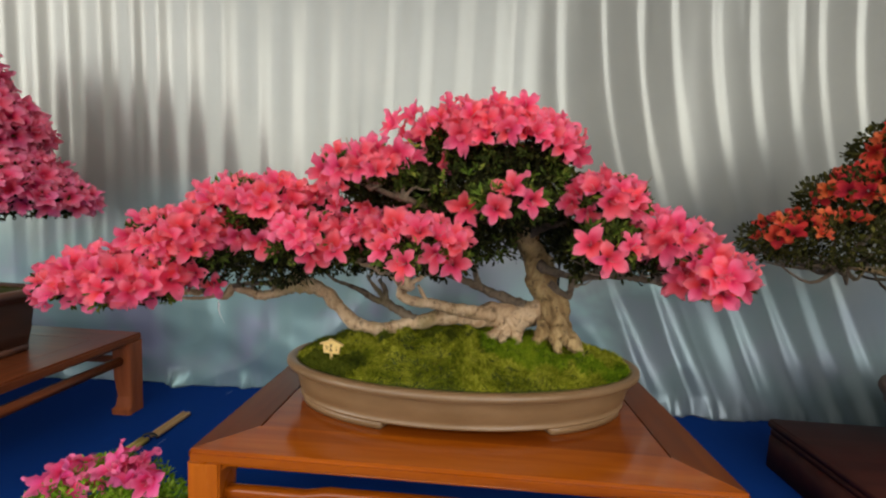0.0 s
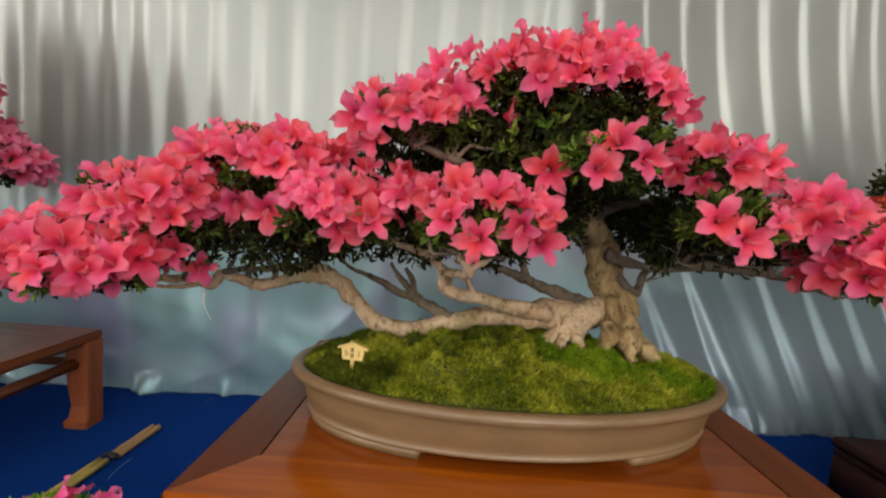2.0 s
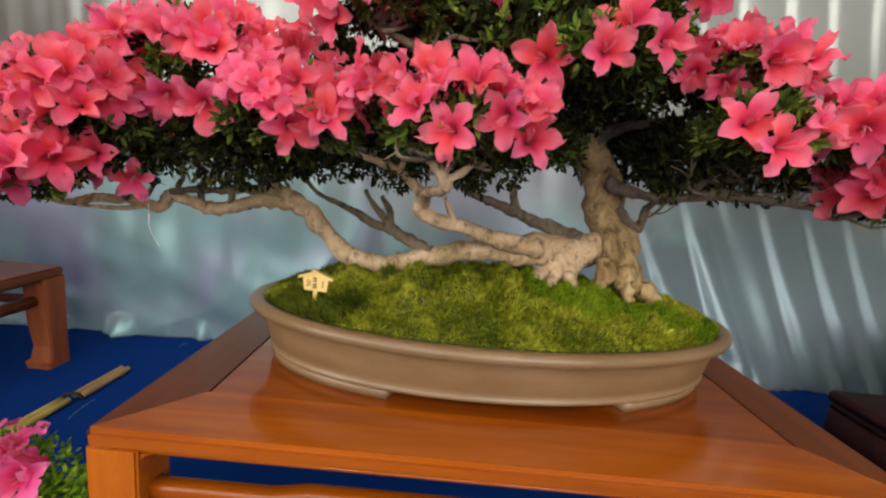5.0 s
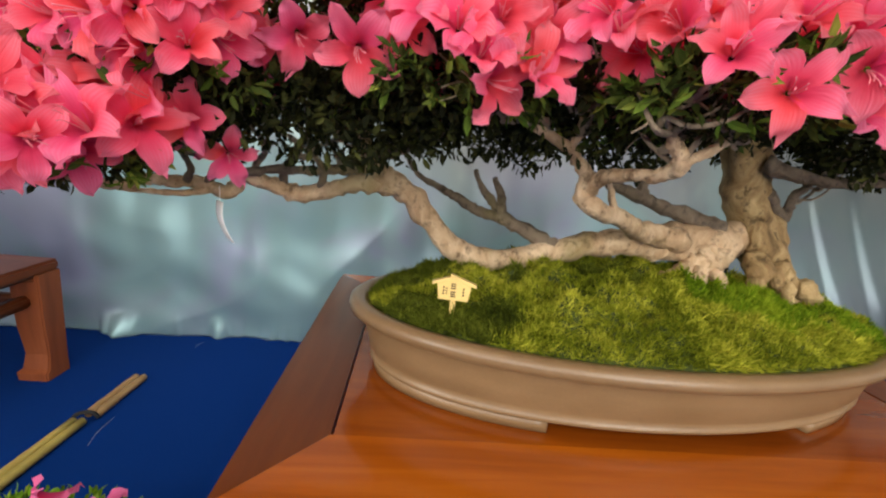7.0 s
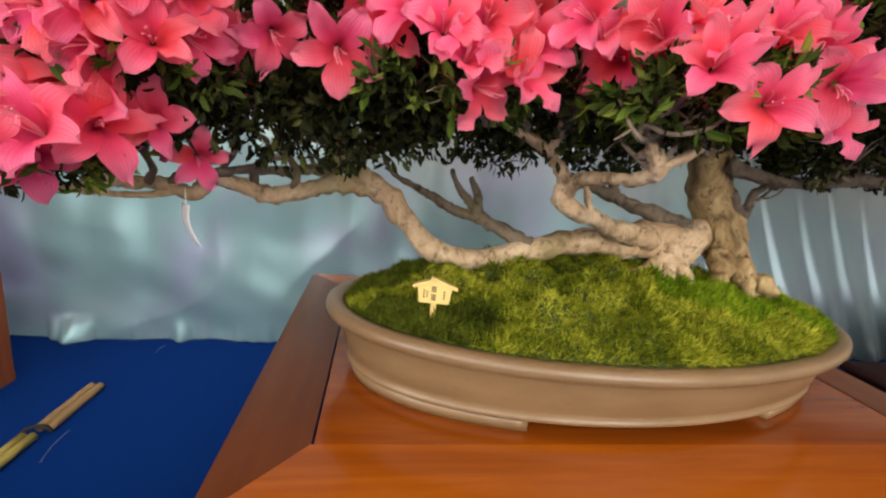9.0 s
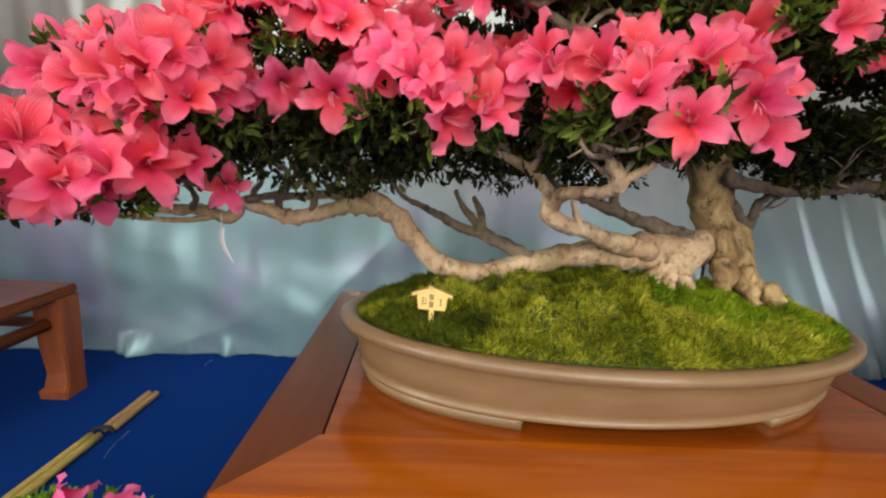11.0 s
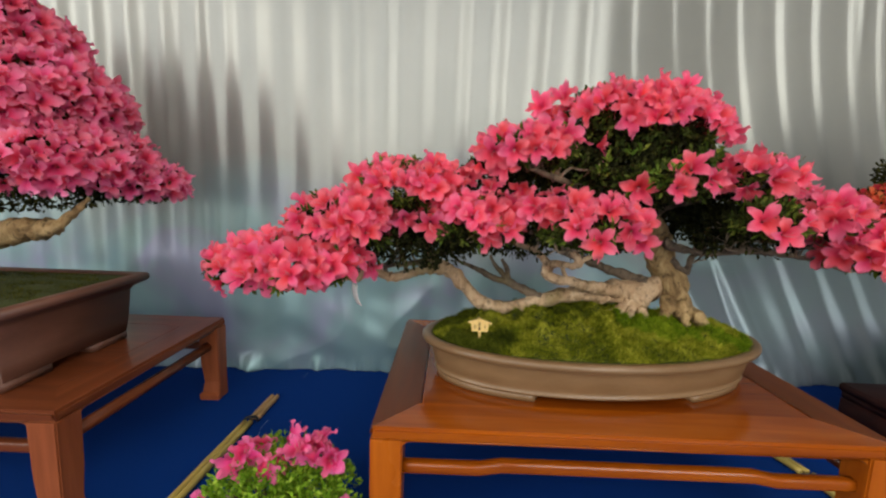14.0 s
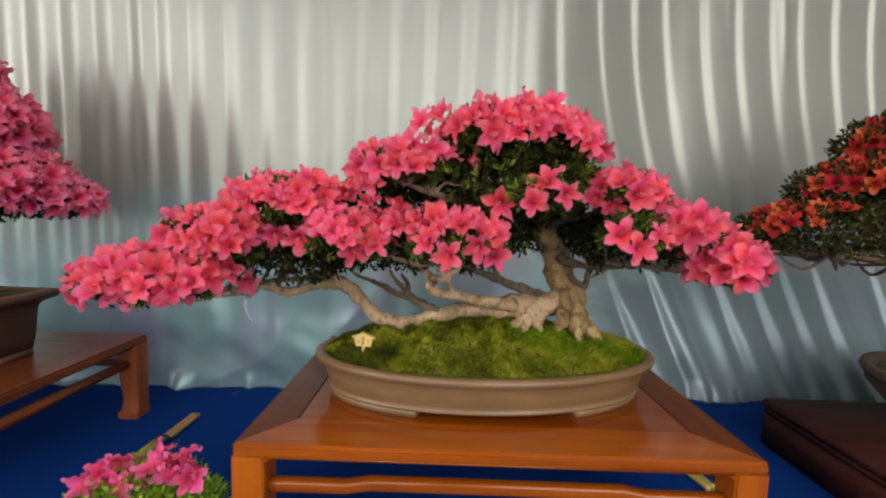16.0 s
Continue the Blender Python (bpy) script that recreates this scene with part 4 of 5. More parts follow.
    limb(BARK, (0.042, 1.034, 0.564, 0.0085), (0.043, 1.01, 0.581, 0.008), (0.056, 0.97, 0.587, 0.0072), (0.068, 0.94, 0.589, 0.0072), (0.071, 0.918, 0.601, 0.0078), (0.06, 0.914, 0.615, 0.0062), (0.048, 0.905, 0.625, 0.004), (0.031, 0.89, 0.636, 0.003))
    limb(BARK, (0.071, 0.918, 0.602, 0.006), (0.084, 0.912, 0.61, 0.0045), (0.1, 0.905, 0.623, 0.003), (0.112, 0.9, 0.634, 0.002))
    limb(BARK, (0.09, 1.06, 0.537, 0.005), (0.08, 1.055, 0.558, 0.0045), (0.071, 1.05, 0.575, 0.003))
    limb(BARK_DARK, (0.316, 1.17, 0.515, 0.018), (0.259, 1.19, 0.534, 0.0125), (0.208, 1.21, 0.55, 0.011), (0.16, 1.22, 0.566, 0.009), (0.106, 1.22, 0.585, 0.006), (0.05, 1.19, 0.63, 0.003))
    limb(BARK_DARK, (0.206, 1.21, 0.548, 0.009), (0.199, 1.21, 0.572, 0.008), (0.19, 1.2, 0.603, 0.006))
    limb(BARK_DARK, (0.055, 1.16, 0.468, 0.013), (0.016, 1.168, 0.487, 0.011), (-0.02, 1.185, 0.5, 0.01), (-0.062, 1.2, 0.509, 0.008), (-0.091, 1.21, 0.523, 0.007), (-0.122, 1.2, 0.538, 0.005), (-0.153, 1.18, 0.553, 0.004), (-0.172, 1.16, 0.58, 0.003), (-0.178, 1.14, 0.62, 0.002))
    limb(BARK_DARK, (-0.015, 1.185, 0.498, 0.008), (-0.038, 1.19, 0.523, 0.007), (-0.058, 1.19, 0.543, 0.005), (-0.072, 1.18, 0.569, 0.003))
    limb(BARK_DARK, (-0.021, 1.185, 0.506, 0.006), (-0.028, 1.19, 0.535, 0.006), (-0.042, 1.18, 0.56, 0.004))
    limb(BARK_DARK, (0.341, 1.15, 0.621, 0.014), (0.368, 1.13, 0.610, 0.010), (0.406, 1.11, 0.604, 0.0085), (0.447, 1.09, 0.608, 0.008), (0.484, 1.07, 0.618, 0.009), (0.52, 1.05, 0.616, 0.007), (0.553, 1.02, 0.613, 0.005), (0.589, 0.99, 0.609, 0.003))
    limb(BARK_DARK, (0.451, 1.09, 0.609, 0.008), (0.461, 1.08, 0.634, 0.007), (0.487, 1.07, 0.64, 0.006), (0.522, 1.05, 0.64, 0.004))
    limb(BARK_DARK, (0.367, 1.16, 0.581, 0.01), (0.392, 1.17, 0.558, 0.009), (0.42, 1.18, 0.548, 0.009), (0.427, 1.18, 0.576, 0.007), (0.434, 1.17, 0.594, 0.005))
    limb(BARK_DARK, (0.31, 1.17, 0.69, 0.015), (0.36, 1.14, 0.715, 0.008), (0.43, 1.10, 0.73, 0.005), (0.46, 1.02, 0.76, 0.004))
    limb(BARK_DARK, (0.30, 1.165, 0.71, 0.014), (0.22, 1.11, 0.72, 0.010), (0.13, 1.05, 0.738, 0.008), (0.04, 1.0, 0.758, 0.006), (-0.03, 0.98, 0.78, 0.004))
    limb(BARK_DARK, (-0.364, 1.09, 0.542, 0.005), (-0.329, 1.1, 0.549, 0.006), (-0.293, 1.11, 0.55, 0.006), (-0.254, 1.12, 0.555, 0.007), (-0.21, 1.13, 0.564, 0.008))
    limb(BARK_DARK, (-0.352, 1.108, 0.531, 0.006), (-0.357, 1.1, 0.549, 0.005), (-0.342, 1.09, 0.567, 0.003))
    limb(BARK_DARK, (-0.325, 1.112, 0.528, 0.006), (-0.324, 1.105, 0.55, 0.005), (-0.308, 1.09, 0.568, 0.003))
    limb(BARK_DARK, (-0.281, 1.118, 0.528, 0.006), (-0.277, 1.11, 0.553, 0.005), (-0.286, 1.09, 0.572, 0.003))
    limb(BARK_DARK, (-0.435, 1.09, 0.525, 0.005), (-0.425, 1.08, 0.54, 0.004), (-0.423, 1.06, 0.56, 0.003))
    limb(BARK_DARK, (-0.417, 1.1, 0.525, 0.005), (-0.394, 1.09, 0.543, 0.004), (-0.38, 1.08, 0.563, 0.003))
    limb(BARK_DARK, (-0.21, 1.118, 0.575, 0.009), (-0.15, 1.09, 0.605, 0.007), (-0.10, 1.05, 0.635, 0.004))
    # fine twigs under the pads
    tw = bmesh.new()
    roots = [r[len(r) // 2:] for r in limbs] + [[(0.27, 1.15, 0.80, 0.014)], [(0.30, 1.17, 0.72, 0.02)]]
    roots = np.array([r for g in roots for r in g])
    for k in range(620):
        p = (PADS + INNER)[int(rng.integers(len(PADS) + len(INNER)))]
        d = rng.normal(size=3)
        d /= np.linalg.norm(d)
        tip = np.array(p[:3]) + d * np.array(p[3:6]) * rng.uniform(0.5, 1.0)
        near = roots[np.argmin(np.sum((roots[:, :3] - tip) ** 2, 1) + rng.uniform(0, 0.012, len(roots)))]
        if np.linalg.norm(near[:3] - tip) > 0.12 or near[2] < 0.55 or tip[2] < near[2] + 0.015:
            continue
        mid = (near[:3] + tip) / 2 + rng.normal(size=3) * 0.010
        mid[2] = min(mid[2], tip[2])
        r = rng.uniform(0.0013, 0.0030)
        a = near[:3] * 0.6 + mid * 0.4 + rng.normal(size=3) * 0.007
        tube(rel([(*near[:3], r * 1.5), (*a, r * 1.25), (*mid, r), (*tip, r * 0.4)]), 5, 3, 0.1, k, tw)
        for c in range(2):
            fork = mid + (tip - mid) * rng.uniform(0.1, 0.5)
            end = fork + (tip - mid) * 0.5 + rng.normal(size=3) * 0.018
            tube(rel([(*fork, r * 0.7), (*((fork + end) / 2 + rng.normal(size=3) * 0.004), r * 0.55), (*end, r * 0.3)]), 4, 2, 0.1, k, tw)
    tagged(part("twigwork", tw, BARK_TWIG, e), "fine bare grey-brown twigs", kind="stuff")
    # flowers on the upper and outer sides of the pads; how far down each pad they reach
    reach = (0.22, 0.3, 0.25, -0.1, -0.15, 0.35, 0.6, 2.0, 0.3, 2.0, 0.1, -0.3)

    def keep(p, n, i):
        if n[2] < reach[i] or (n[2] < 0.1 and n[1] > 0.3):
            return False
        return np.min(np.sum((front - p) ** 2, 1)) > 0.027 ** 2

    front = np.array([b for g in BLOOMS for b in g]) - np.array(TREE)
    fn = []
    for g, pad in zip(BLOOMS, PADS):
        for b in g:
            n = Vector(((b[0] - pad[0]) / pad[3], (b[1] - pad[1]) / pad[4], (b[2] - pad[2]) / pad[5])).normalized()
            fn.append(tuple(n * 0.75 + Vector((0, -0.55, 0.05))))
    spots, norms = pad_points(rng, relp(PADS), 16000, 0.031, keep, 0.8)
    flowers_at = np.vstack([front, spots])

    def clear(places):
        """Which places stay out of the flowers' throats."""
        out = np.ones(len(places), bool)
        for p in flowers_at:
            out &= np.sum((places - p) ** 2, 1) > 0.021 ** 2
        return out

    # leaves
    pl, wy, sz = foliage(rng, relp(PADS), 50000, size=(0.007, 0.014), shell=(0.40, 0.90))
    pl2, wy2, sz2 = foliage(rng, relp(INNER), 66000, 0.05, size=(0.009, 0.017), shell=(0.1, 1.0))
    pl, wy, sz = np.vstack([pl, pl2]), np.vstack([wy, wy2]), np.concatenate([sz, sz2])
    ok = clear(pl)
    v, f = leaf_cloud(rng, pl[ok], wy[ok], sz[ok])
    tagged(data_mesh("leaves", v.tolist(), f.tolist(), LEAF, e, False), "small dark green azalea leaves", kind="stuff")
    # rosettes of fresh leaves on the outer sides
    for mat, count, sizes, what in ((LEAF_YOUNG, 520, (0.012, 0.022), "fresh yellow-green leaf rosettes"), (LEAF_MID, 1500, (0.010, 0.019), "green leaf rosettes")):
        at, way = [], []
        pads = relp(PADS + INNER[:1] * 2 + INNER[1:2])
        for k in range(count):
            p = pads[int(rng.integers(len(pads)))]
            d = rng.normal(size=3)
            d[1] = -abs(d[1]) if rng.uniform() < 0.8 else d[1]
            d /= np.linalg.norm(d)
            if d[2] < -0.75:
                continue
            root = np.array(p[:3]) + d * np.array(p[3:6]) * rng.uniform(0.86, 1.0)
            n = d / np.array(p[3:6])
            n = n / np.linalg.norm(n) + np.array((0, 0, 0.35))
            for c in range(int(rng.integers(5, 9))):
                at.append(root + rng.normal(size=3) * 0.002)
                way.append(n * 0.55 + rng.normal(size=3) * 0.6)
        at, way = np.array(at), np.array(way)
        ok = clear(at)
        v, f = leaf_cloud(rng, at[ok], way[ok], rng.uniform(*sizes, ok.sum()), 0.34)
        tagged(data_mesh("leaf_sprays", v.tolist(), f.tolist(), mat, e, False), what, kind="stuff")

    norms = norms * 0.8 + np.array((0, -0.3, 0.1))
    blossom(rng, e, flowers_at, np.vstack([np.array(fn), norms]), PINK, 0.84, 300, "salmon-pink azalea flowers packed close")


main_tree()


# ---- neighbours ----
def side_tree(name, label, at, pads, mat, seed, leaves, flowers, gap, size, single, limbs, keep, extra=None, leaf=None, shell=0.92, low=-2.0, twigs=0):
    rng = np.random.default_rng(seed)
    e = thing(name, label, "bonsai tree", at=at)
    for s, rows in enumerate(limbs):
        part("trunk" if s == 0 else "branch", tube(rel(rows, at), 14 if s < 2 else 7, 6, 0.28 if s < 2 else 0.12, seed + s), BARK_DARK if s > 1 else TRUNK_BARK, e)
    tw = bmesh.new()
    roots = np.array([r for rows in limbs for r in rel(rows, at)[len(rows) // 2:]])
    for k in range(twigs):
        p = relp(pads, at)[int(rng.integers(len(pads)))]
        a = rng.uniform(0, 6.28)
        reach = math.sqrt(rng.uniform(0.1, 1.0))
        tip = np.array((p[0] + p[3] * reach * math.cos(a), p[1] + p[4] * reach * math.sin(a), p[2] - p[5] * rng.uniform(0.2, 0.75)))
        root = roots[np.argmin(np.sum((roots[:, :3] - tip) ** 2, 1) + rng.uniform(0, 0.03, len(roots)))][:3]
        mid = (root + tip) / 2 + rng.normal(size=3) * 0.015 - np.array((0, 0, 0.012))
        r = rng.uniform(0.0022, 0.0045)
        tube([(*root, r * 1.5), (*mid, r), (*tip, r * 0.4)], 5, 4, 0.12, k, tw)
    if twigs:
        tagged(part("twigwork", tw, BARK_DARK, e), "fanned bare brown twigs under the leaves", kind="stuff")
    else:
        tw.free()
    pl, wy, sz = foliage(rng, relp(pads, at), leaves, size=(0.011, 0.021), shell=(0.45, shell), low=low)
    v, f = leaf_cloud(rng, pl, wy, sz)
    tagged(data_mesh("leaves", v.tolist(), f.tolist(), leaf or LEAF, e, False), "small dark green leaves", kind="stuff")
    spots, norms = pad_points(rng, relp(pads, at), flowers, gap, keep, 0.9)
    norms = norms * 0.7 + np.array((0.0, -0.45, 0.08))
    if extra:
        sel = rng.uniform(size=len(spots)) < 0.25
        blossom(rng, e, spots[sel], norms[sel], extra, size, single // 3, "orange azalea flowers", False)
        spots, norms = spots[~sel], norms[~sel]
    blossom(rng, e, spots, norms, mat, size, single, "azalea flowers packed close", False)
    return e


LP = [(-1.30, 1.22, 0.76, 0.34, 0.31, 0.13), (-1.35, 1.22, 0.91, 0.31, 0.29, 0.16), (-1.42, 1.22, 1.06, 0.26, 0.25, 0.15), (-1.50, 1.22, 1.19, 0.17, 0.17, 0.11), (-1.08, 1.30, 0.72, 0.15, 0.16, 0.06), (-1.6, 1.22, 0.8, 0.25, 0.28, 0.12)]
side_tree("azalea_bonsai", "dome-shaped azalea bonsai covered in rose-pink flowers", (-1.42, 1.15, 0.44), LP, MAGENTA, 31, 30000, 20000, 0.029, 0.92, 290,
          [[(-1.42, 1.15, 0.43, 0.05), (-1.40, 1.15, 0.5, 0.04), (-1.43, 1.17, 0.58, 0.035), (-1.45, 1.18, 0.7, 0.025), (-1.5, 1.2, 0.95, 0.01)],
           [(-1.42, 1.15, 0.52, 0.036), (-1.33, 1.13, 0.568, 0.033), (-1.26, 1.12, 0.590, 0.030), (-1.18, 1.12, 0.603, 0.027), (-1.13, 1.12, 0.609, 0.018), (-1.09, 1.13, 0.64, 0.010), (-1.07, 1.16, 0.68, 0.005)],
           [(-1.41, 1.14, 0.54, 0.02), (-1.33, 1.06, 0.585, 0.016), (-1.25, 1.0, 0.62, 0.01), (-1.2, 0.98, 0.68, 0.005)]],
          lambda p, n, i: n[2] > -0.8)

# where the scarlet blooms gather: x and height
RED_SPOTS = [(1.12, 0.93), (1.15, 0.86), (1.1, 0.99), (1.2, 0.95), (1.0, 0.92), (1.25, 0.88), (0.973, 0.868), (0.895, 0.817), (1.05, 0.917), (1.078, 0.835), (0.797, 0.74), (0.942, 0.776), (1.007, 0.832), (0.921, 0.853)]
RP = [(1.17, 1.32, 0.70, 0.27, 0.22, 0.085), (1.30, 1.33, 0.82, 0.24, 0.22, 0.10), (1.42, 1.34, 0.95, 0.22, 0.22, 0.11), (1.55, 1.34, 0.8, 0.3, 0.25, 0.15), (1.5, 1.34, 1.06, 0.15, 0.16, 0.09)]
side_tree("azalea_bonsai", "dark-leaved azalea bonsai with scattered scarlet and orange flowers", (1.66, 1.3, 0.265), RP, SCARLET, 41, 45000, 5000, 0.031, 0.78, 180,
          [[(1.66, 1.3, 0.262, 0.05), (1.6, 1.3, 0.4, 0.04), (1.56, 1.31, 0.52, 0.034), (1.5, 1.32, 0.64, 0.026), (1.45, 1.34, 0.85, 0.012)],
           [(1.57, 1.3, 0.5, 0.02), (1.45, 1.29, 0.58, 0.015), (1.3, 1.28, 0.62, 0.010), (1.12, 1.28, 0.645, 0.005)],
           [(1.55, 1.3, 0.54, 0.018), (1.42, 1.25, 0.60, 0.013), (1.3, 1.22, 0.64, 0.008), (1.2, 1.2, 0.66, 0.004)]],
          lambda p, n, i: n[2] > -0.3 and n[1] < 0.1 and min(math.dist((p[0] + 1.66, p[2] + 0.265), q) for q in RED_SPOTS) < 0.075, ORANGE, LEAF_OLIVE, 0.99, -0.7, 260)


def round_pot(name, label, at, r, h, mat):
    e = thing(name, label, "pot", at=at)
    bm = bmesh.new()
    n = 48
    loops = []
    for k, z in ((0.0, 0.0), (0.72, 0.0), (0.78, 0.02), (0.95, h * 0.6), (0.93, h * 0.8), (0.98, h - 0.025), (1.0, h - 0.012), (0.99, h), (0.9, h), (0.87, h - 0.02), (0.0, h - 0.02)):
        loops.append([bm.verts.new((max(r * k, 0.0005) * math.cos(2 * math.pi * i / n), max(r * k, 0.0005) * math.sin(2 * math.pi * i / n), z)) for i in range(n)])
    for p, q in zip(loops, loops[1:]):
        for i in range(n):
            bm.faces.new((p[i], p[(i + 1) % n], q[(i + 1) % n], q[i]))
    bmesh.ops.recalc_face_normals(bm, faces=list(bm.faces))
    part("body", bm, mat, e)
    return e


round_pot("round_pot", "dark round clay bonsai pot on the dark plinth", (1.68, 1.3, 0.15), 0.305, 0.13, CLAY_DARK)
round_pot("round_pot", "small dark round clay pot standing on the carpet", (-0.5, 0.86, 0.0), 0.085, 0.09, CLAY_DARK)


def moss_bed(name, label, at, hx, hy, round_one, bulge):
    e = thing(name, label, "moss", at=at)
    tagged(e, kind="stuff")
    rng = np.random.default_rng(77)
    bm = bmesh.new()
    g = 24
    vs = {}
    for i in range(g + 1):
        for j in range(g + 1):
            x, y = 2 * i / g - 1, 2 * j / g - 1
            if round_one:
                x, y = x * math.sqrt(1 - y * y / 2), y * math.sqrt(1 - x * x / 2)
            z = bulge * (1 - max(abs(x), abs(y)) ** 2) + 0.006 * noise.noise(Vector((x * 6, y * 6, at[0])))
            vs[i, j] = bm.verts.new((x * hx, y * hy, z))
    for i in range(g):
        for j in range(g):
            bm.faces.new((vs[i, j], vs[i + 1, j], vs[i + 1, j + 1], vs[i, j + 1]))
    part("moss_bed", bm, SOIL, e)
    n = 20000
    x, y = rng.uniform(-1, 1, n), rng.uniform(-1, 1, n)
    z = bulge * (1 - np.maximum(abs(x), abs(y)) ** 2)
    if round_one:
        x, y = x * np.sqrt(1 - y * y / 2), y * np.sqrt(1 - x * x / 2)
    v, f = leaf_cloud(rng, np.stack([x * hx, y * hy, z - 0.001], 1), rng.normal(size=(n, 3)) * 0.6 + np.array((0, 0, 0.8)), rng.uniform(0.004, 0.008, n), 0.22, True)
    data_mesh("moss_blades", v.tolist(), f.tolist(), MOSS_DARK, e, False)


moss_bed("moss", "olive moss filling the rectangular pot", (-1.39, 1.1225, 0.452), 0.299, 0.191, False, 0.02)
moss_bed("moss", "dark moss filling the round pot", (1.68, 1.3, 0.261), 0.258, 0.258, True, 0.02)


def small_azalea():
    rng = np.random.default_rng(61)
    at = (-0.5, 0.86, 0.07)
    e = thing("potted_azalea", "small round azalea with bright green leaves and hot-pink flowers", "potted plant", at=at)
    pads = [(-0.49, 0.86, 0.145, 0.125, 0.12, 0.09), (-0.55, 0.85, 0.11, 0.09, 0.10, 0.07), (-0.42, 0.86, 0.125, 0.085, 0.10, 0.075)]
    bm = None
    for k in range(14):
        a = rng.uniform(0, 6.28)
        bm = tube([(0, 0, -0.01, 0.004), (0.03 * math.cos(a), 0.03 * math.sin(a), 0.04, 0.003), (0.08 * math.cos(a), 0.08 * math.sin(a), 0.1, 0.0015)], 5, 3, 0.1, k, bm)
    part("stems", bm, BARK_DARK, e)
    pl, wy, sz = foliage(rng, relp(pads, at), 17000, size=(0.007, 0.0135), shell=(0.5, 1.03))
    v, f = leaf_cloud(rng, pl, wy, sz, 0.45)
    tagged(data_mesh("leaves", v.tolist(), f.tolist(), LEAF_BRIGHT, e, False), "bright green leaves", kind="stuff")
    tips = [(-0.561, 0.83, 0.236), (-0.517, 0.83, 0.258), (-0.498, 0.82, 0.232), (-0.44, 0.83, 0.272), (-0.41, 0.83, 0.262), (-0.425, 0.85, 0.268), (-0.38, 0.84, 0.245), (-0.54, 0.86, 0.25), (-0.46, 0.87, 0.27),
            (-0.426, 0.78, 0.195), (-0.36, 0.81, 0.162), (-0.625, 0.82, 0.155), (-0.60, 0.80, 0.14), (-0.511, 0.78, 0.145), (-0.566, 0.78, 0.132)]
    tips = [(a, b, c - 0.018) for a, b, c in tips]
    tips = tips + [(a + rng.normal() * 0.02, b + 0.02, c + rng.normal() * 0.008) for a, b, c in tips[:9]]
    spots = np.array(tips) - np.array(at)
    norms = np.array([(p[0] + 0.5, p[1] - 0.95, p[2] - 0.05) for p in tips])
    blossom(rng, e, spots, norms, HOT, 0.88, 24)


small_azalea()


# ---- small things ----
def plaque():
    """A little house-shaped wooden name plaque on a post, pushed into the moss."""
    e = thing("name_plaque", "small yellow wooden name plaque on a post in the moss", "sign", at=(-0.104, 1.012, 0.400))
    e.rotation_euler = (radians(-4), 0, radians(-7))
    e.scale = (0.88, 0.88, 0.88)
    bm = bmesh.new()
    pts = [(-0.0195, 0.029), (0.0195, 0.029), (0.0225, 0.050), (0.0, 0.0575), (-0.0225, 0.050)]
    fr = [bm.verts.new((x, -0.0025, z)) for x, z in pts]
    bk = [bm.verts.new((x, 0.0025, z)) for x, z in pts]
    bm.faces.new(fr)
    bm.faces.new(list(reversed(bk)))
    for k in range(5):
        bm.faces.new((fr[k], bk[k], bk[(k + 1) % 5], fr[(k + 1) % 5]))
    bmesh.ops.recalc_face_normals(bm, faces=list(bm.faces))
    bmesh.ops.bevel(bm, geom=list(bm.edges), offset=0.0006, segments=1, affect="EDGES")
    part("board", bm, SIGN_WOOD, e, smooth=False)
    for s in (-1, 1):
        bm = bmesh.new()
        top = -0.006 if s > 0 else 0.0
        w = [(top, 0.0575 - 0.3 * top), (s * 0.029, 0.0485), (s * 0.029, 0.0525), (top, 0.0625 - 0.3 * top)]
        fr = [bm.verts.new((x, -0.0045, z)) for x, z in w]
        bk = [bm.verts.new((x, 0.0045, z)) for x, z in w]
        bm.faces.new(fr)
        bm.faces.new(list(reversed(bk)))
        for k in range(4):
            bm.faces.new((fr[k], bk[k], bk[(k + 1) % 4], fr[(k + 1) % 4]))
        bmesh.ops.recalc_face_normals(bm, faces=list(bm.faces))
        part("roof_strip", bm, SIGN_WOOD, e, smooth=False)
    part("post", box(-0.0035, 0.0035, -0.0018, 0.0018, -0.01, 0.0295, 0.0004), SIGN_WOOD, e, smooth=False)
    for x, z0, z1, w in ((-0.0135, 0.036, 0.049, 0.0022), (-0.0095, 0.037, 0.047, 0.0018), (-0.001, 0.0445, 0.053, 0.0065), (-0.001, 0.0335, 0.0425, 0.0065), (0.0125, 0.036, 0.048, 0.0022)):
        n = 3
        for k in range(n):
            a = z0 + (z1 - z0) * k / n
            part("writing", box(x - w / 2, x + w / 2, -0.0031, -0.0024, a, a + (z1 - z0) / n * 0.6, 0), INK, e, smooth=False)


plaque()


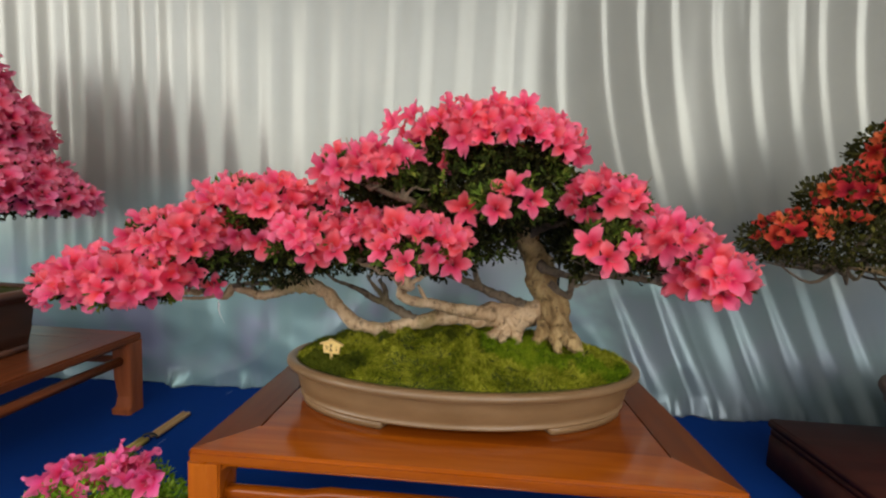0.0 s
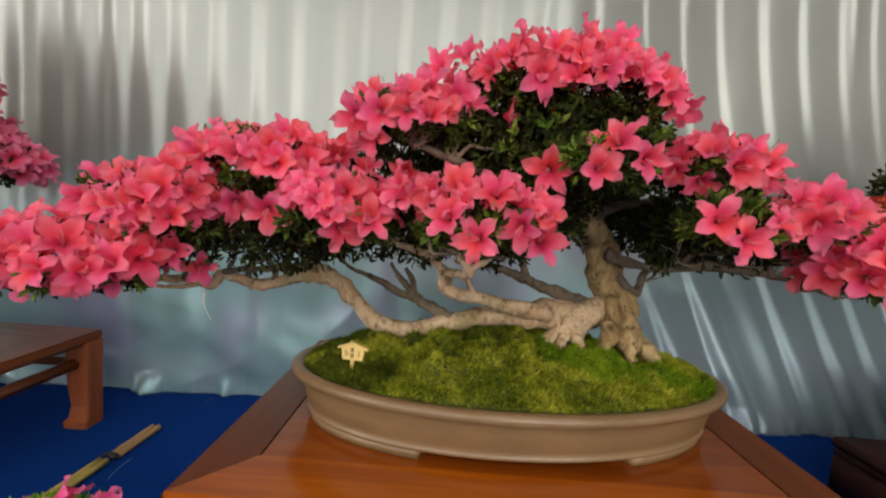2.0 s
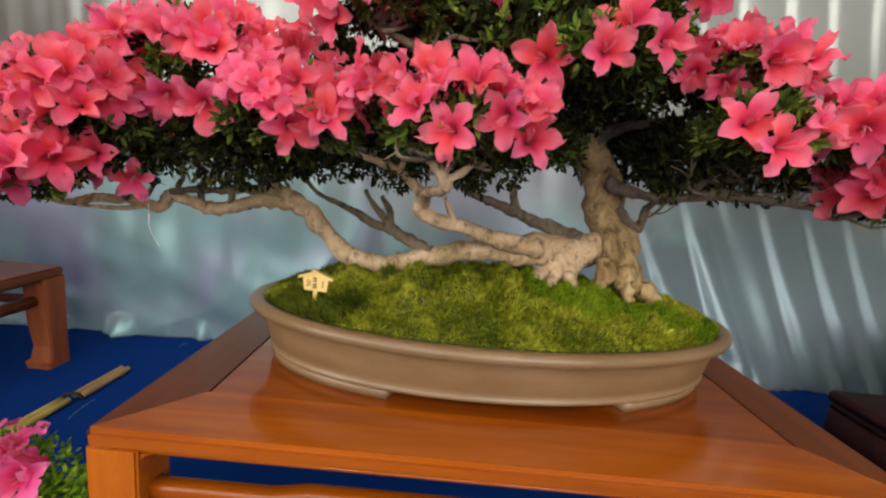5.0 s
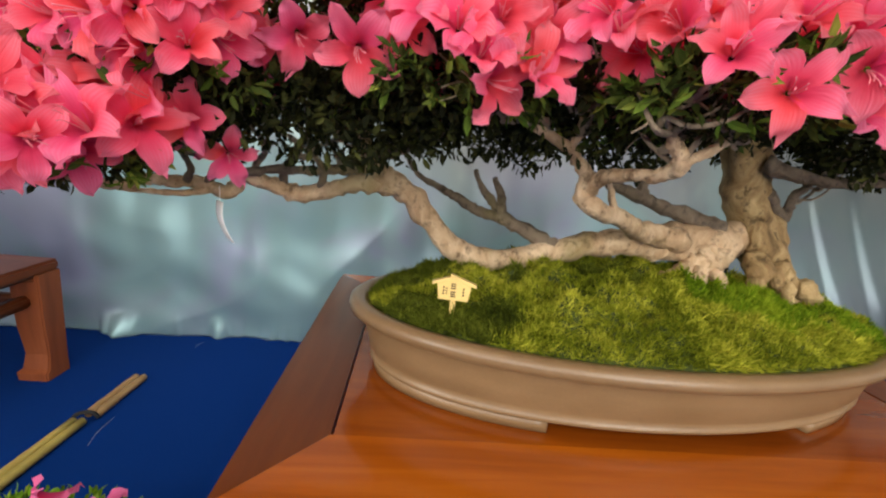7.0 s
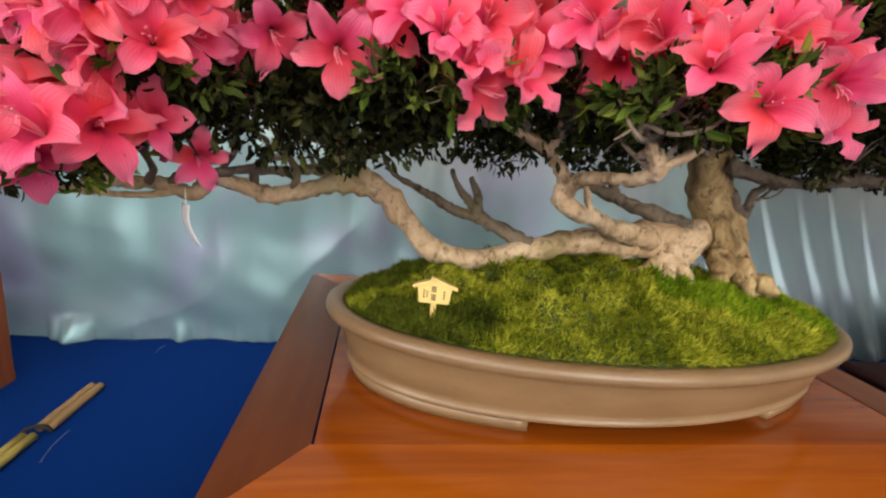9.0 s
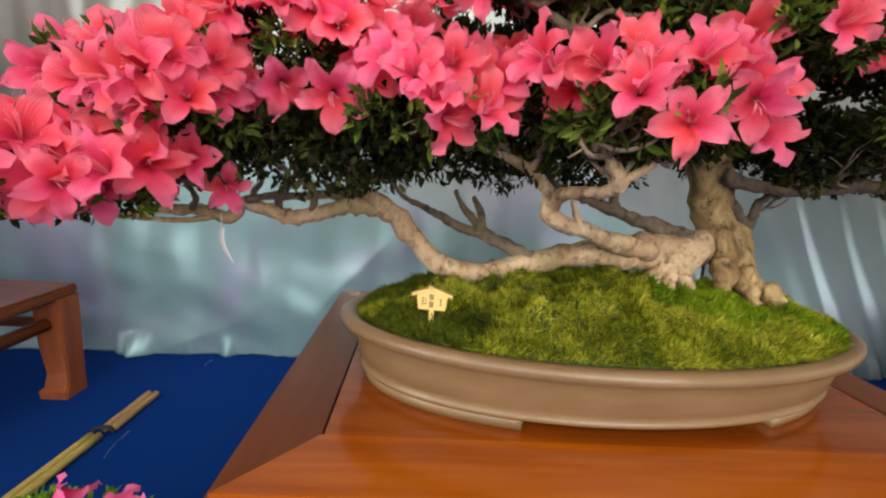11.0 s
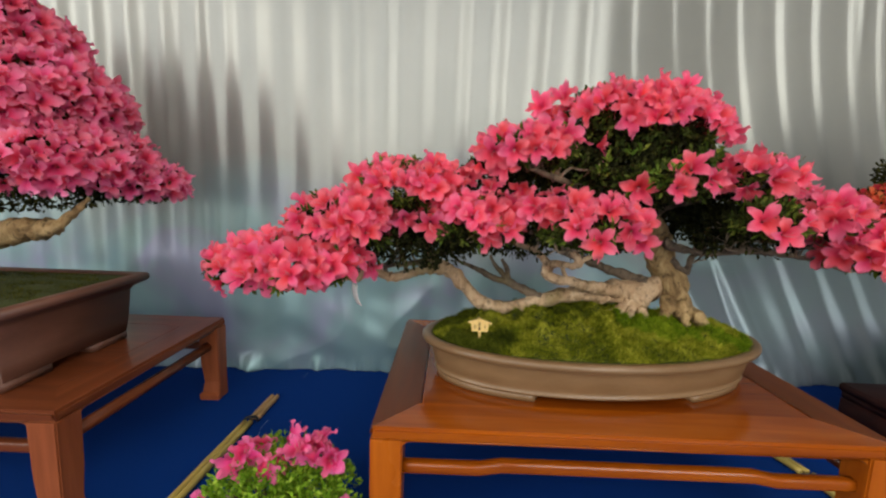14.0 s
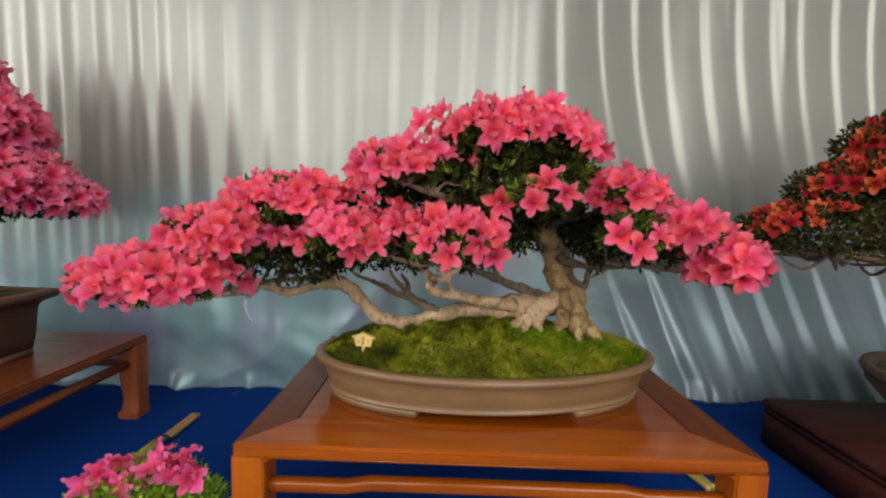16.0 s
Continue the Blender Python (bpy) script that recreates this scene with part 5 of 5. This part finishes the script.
def paper_tag():
    """A curling white paper tag on a thread below the long branch."""
    e = thing("paper_tag", "curled white paper tag hanging by a thread from a branch", "tag", at=(-0.392, 1.08, 0.517))
    e.rotation_euler = (0, 0, radians(-52))
    bm = bmesh.new()
    cols = []
    for i in range(11):
        s = i / 10
        z, y = -0.012 - 0.05 * s, 0.010 * s * s - 0.002 * math.sin(4 * s)
        cols.append([bm.verts.new((x, y + 0.5 * x * x * 40 * 0.02, z)) for x in (-0.0135, -0.005, 0.005, 0.0135)])
    for p, q in zip(cols, cols[1:]):
        for k in range(3):
            bm.faces.new((p[k], q[k], q[k + 1], p[k + 1]))
    sheet = part("sheet", bm, TAG_PAPER, e)
    m = sheet.modifiers.new("thick", "SOLIDIFY")
    m.thickness = 0.0006
    bm = bmesh.new()
    bmesh.ops.create_cone(bm, cap_ends=True, segments=16, radius1=0.004, radius2=0.004, depth=0.0014, matrix=Matrix.Translation((0, 0.0001, -0.021)) @ Matrix.Rotation(math.pi / 2, 4, "X"))
    part("seal", bm, SEAL, e)
    part("thread", tube([(0, 0, 0.006, 0.0004), (0.001, 0, -0.004, 0.0004), (0, 0, -0.014, 0.0004)], 5, 3, 0), TAG_PAPER, e)


paper_tag()


def bamboo_rail(name, label, pieces, group):
    """Two split bamboo canes laid side by side on the carpet, tied with black cord."""
    x0, y0, z0 = pieces[0][0], pieces[0][1], 0
    e = thing(name, label, "bamboo rail", group, (x0, y0, 0))
    for k, (x, ya, yb, dx, mat) in enumerate(pieces):
        for side in (-1, 1):
            rows = []
            n = 9
            for i in range(n):
                s = i / (n - 1)
                rows.append((x + dx * s + side * 0.0085 - x0, ya + (yb - ya) * s - y0, 0.0085 + 0.0002 * side, 0.0078 * (1.08 if i % 4 == 2 else 1)))
            part("cane", tube(rows, 10, 2, 0.03, k * 2 + side), mat, e)
    return e


rail = bamboo_rail("bamboo_rail", "pair of dry bamboo canes lying on the blue carpet", [(-0.762, 1.345, 1.49, 0.004, BAMBOO), (-0.80, 0.55, 1.322, 0.028, BAMBOO_GREEN)], "bamboo rails")
part("cord", tube([(-0.027, -0.012, 0.008, 0.004), (-0.012, -0.014, 0.0195, 0.004), (0.008, -0.010, 0.0195, 0.004), (0.018, -0.008, 0.007, 0.004)], 6, 4, 0.1), CORD, rail, "black knotted cord")
bamboo_rail("bamboo_rail", "pair of yellow-green bamboo canes lying behind the stand", [(0.80, 1.19, 1.44, -0.05, BAMBOO_GREEN), (0.85, 0.55, 1.18, -0.045, BAMBOO_GREEN)], "bamboo rails")


def support_wire():
    e = thing("support_rod", "thin dark support rod standing behind the trunk", "rod", at=(0.415, 1.26, 0.42))
    part("rod", tube([(0, 0, -0.02, 0.003), (-0.003, 0, 0.1, 0.003), (-0.004, 0, 0.25, 0.003)], 6, 3, 0.02), ROD, e)


support_wire()


def lint_thread(a, b, bend):
    """A stray pale thread lying on the carpet."""
    e = thing("lint_thread", "stray pale thread lying on the blue carpet", "thread", "threads on the carpet", (*a, 0))
    w = (b[0] - a[0], b[1] - a[1])
    rows = [(w[0] * s - w[1] * bend * math.sin(3 * s), w[1] * s + w[0] * bend * math.sin(3 * s), 0.0012, 0.0004) for s in (0, 0.25, 0.5, 0.75, 1)]
    part("strand", tube(rows, 5, 4, 0.05), LINT, e)


lint_thread((-0.714, 1.264), (-0.722, 1.35), 0.06)
lint_thread((-0.718, 1.659), (-0.712, 1.697), 0.12)
lint_thread((-0.57, 1.741), (-0.546, 1.733), -0.15)
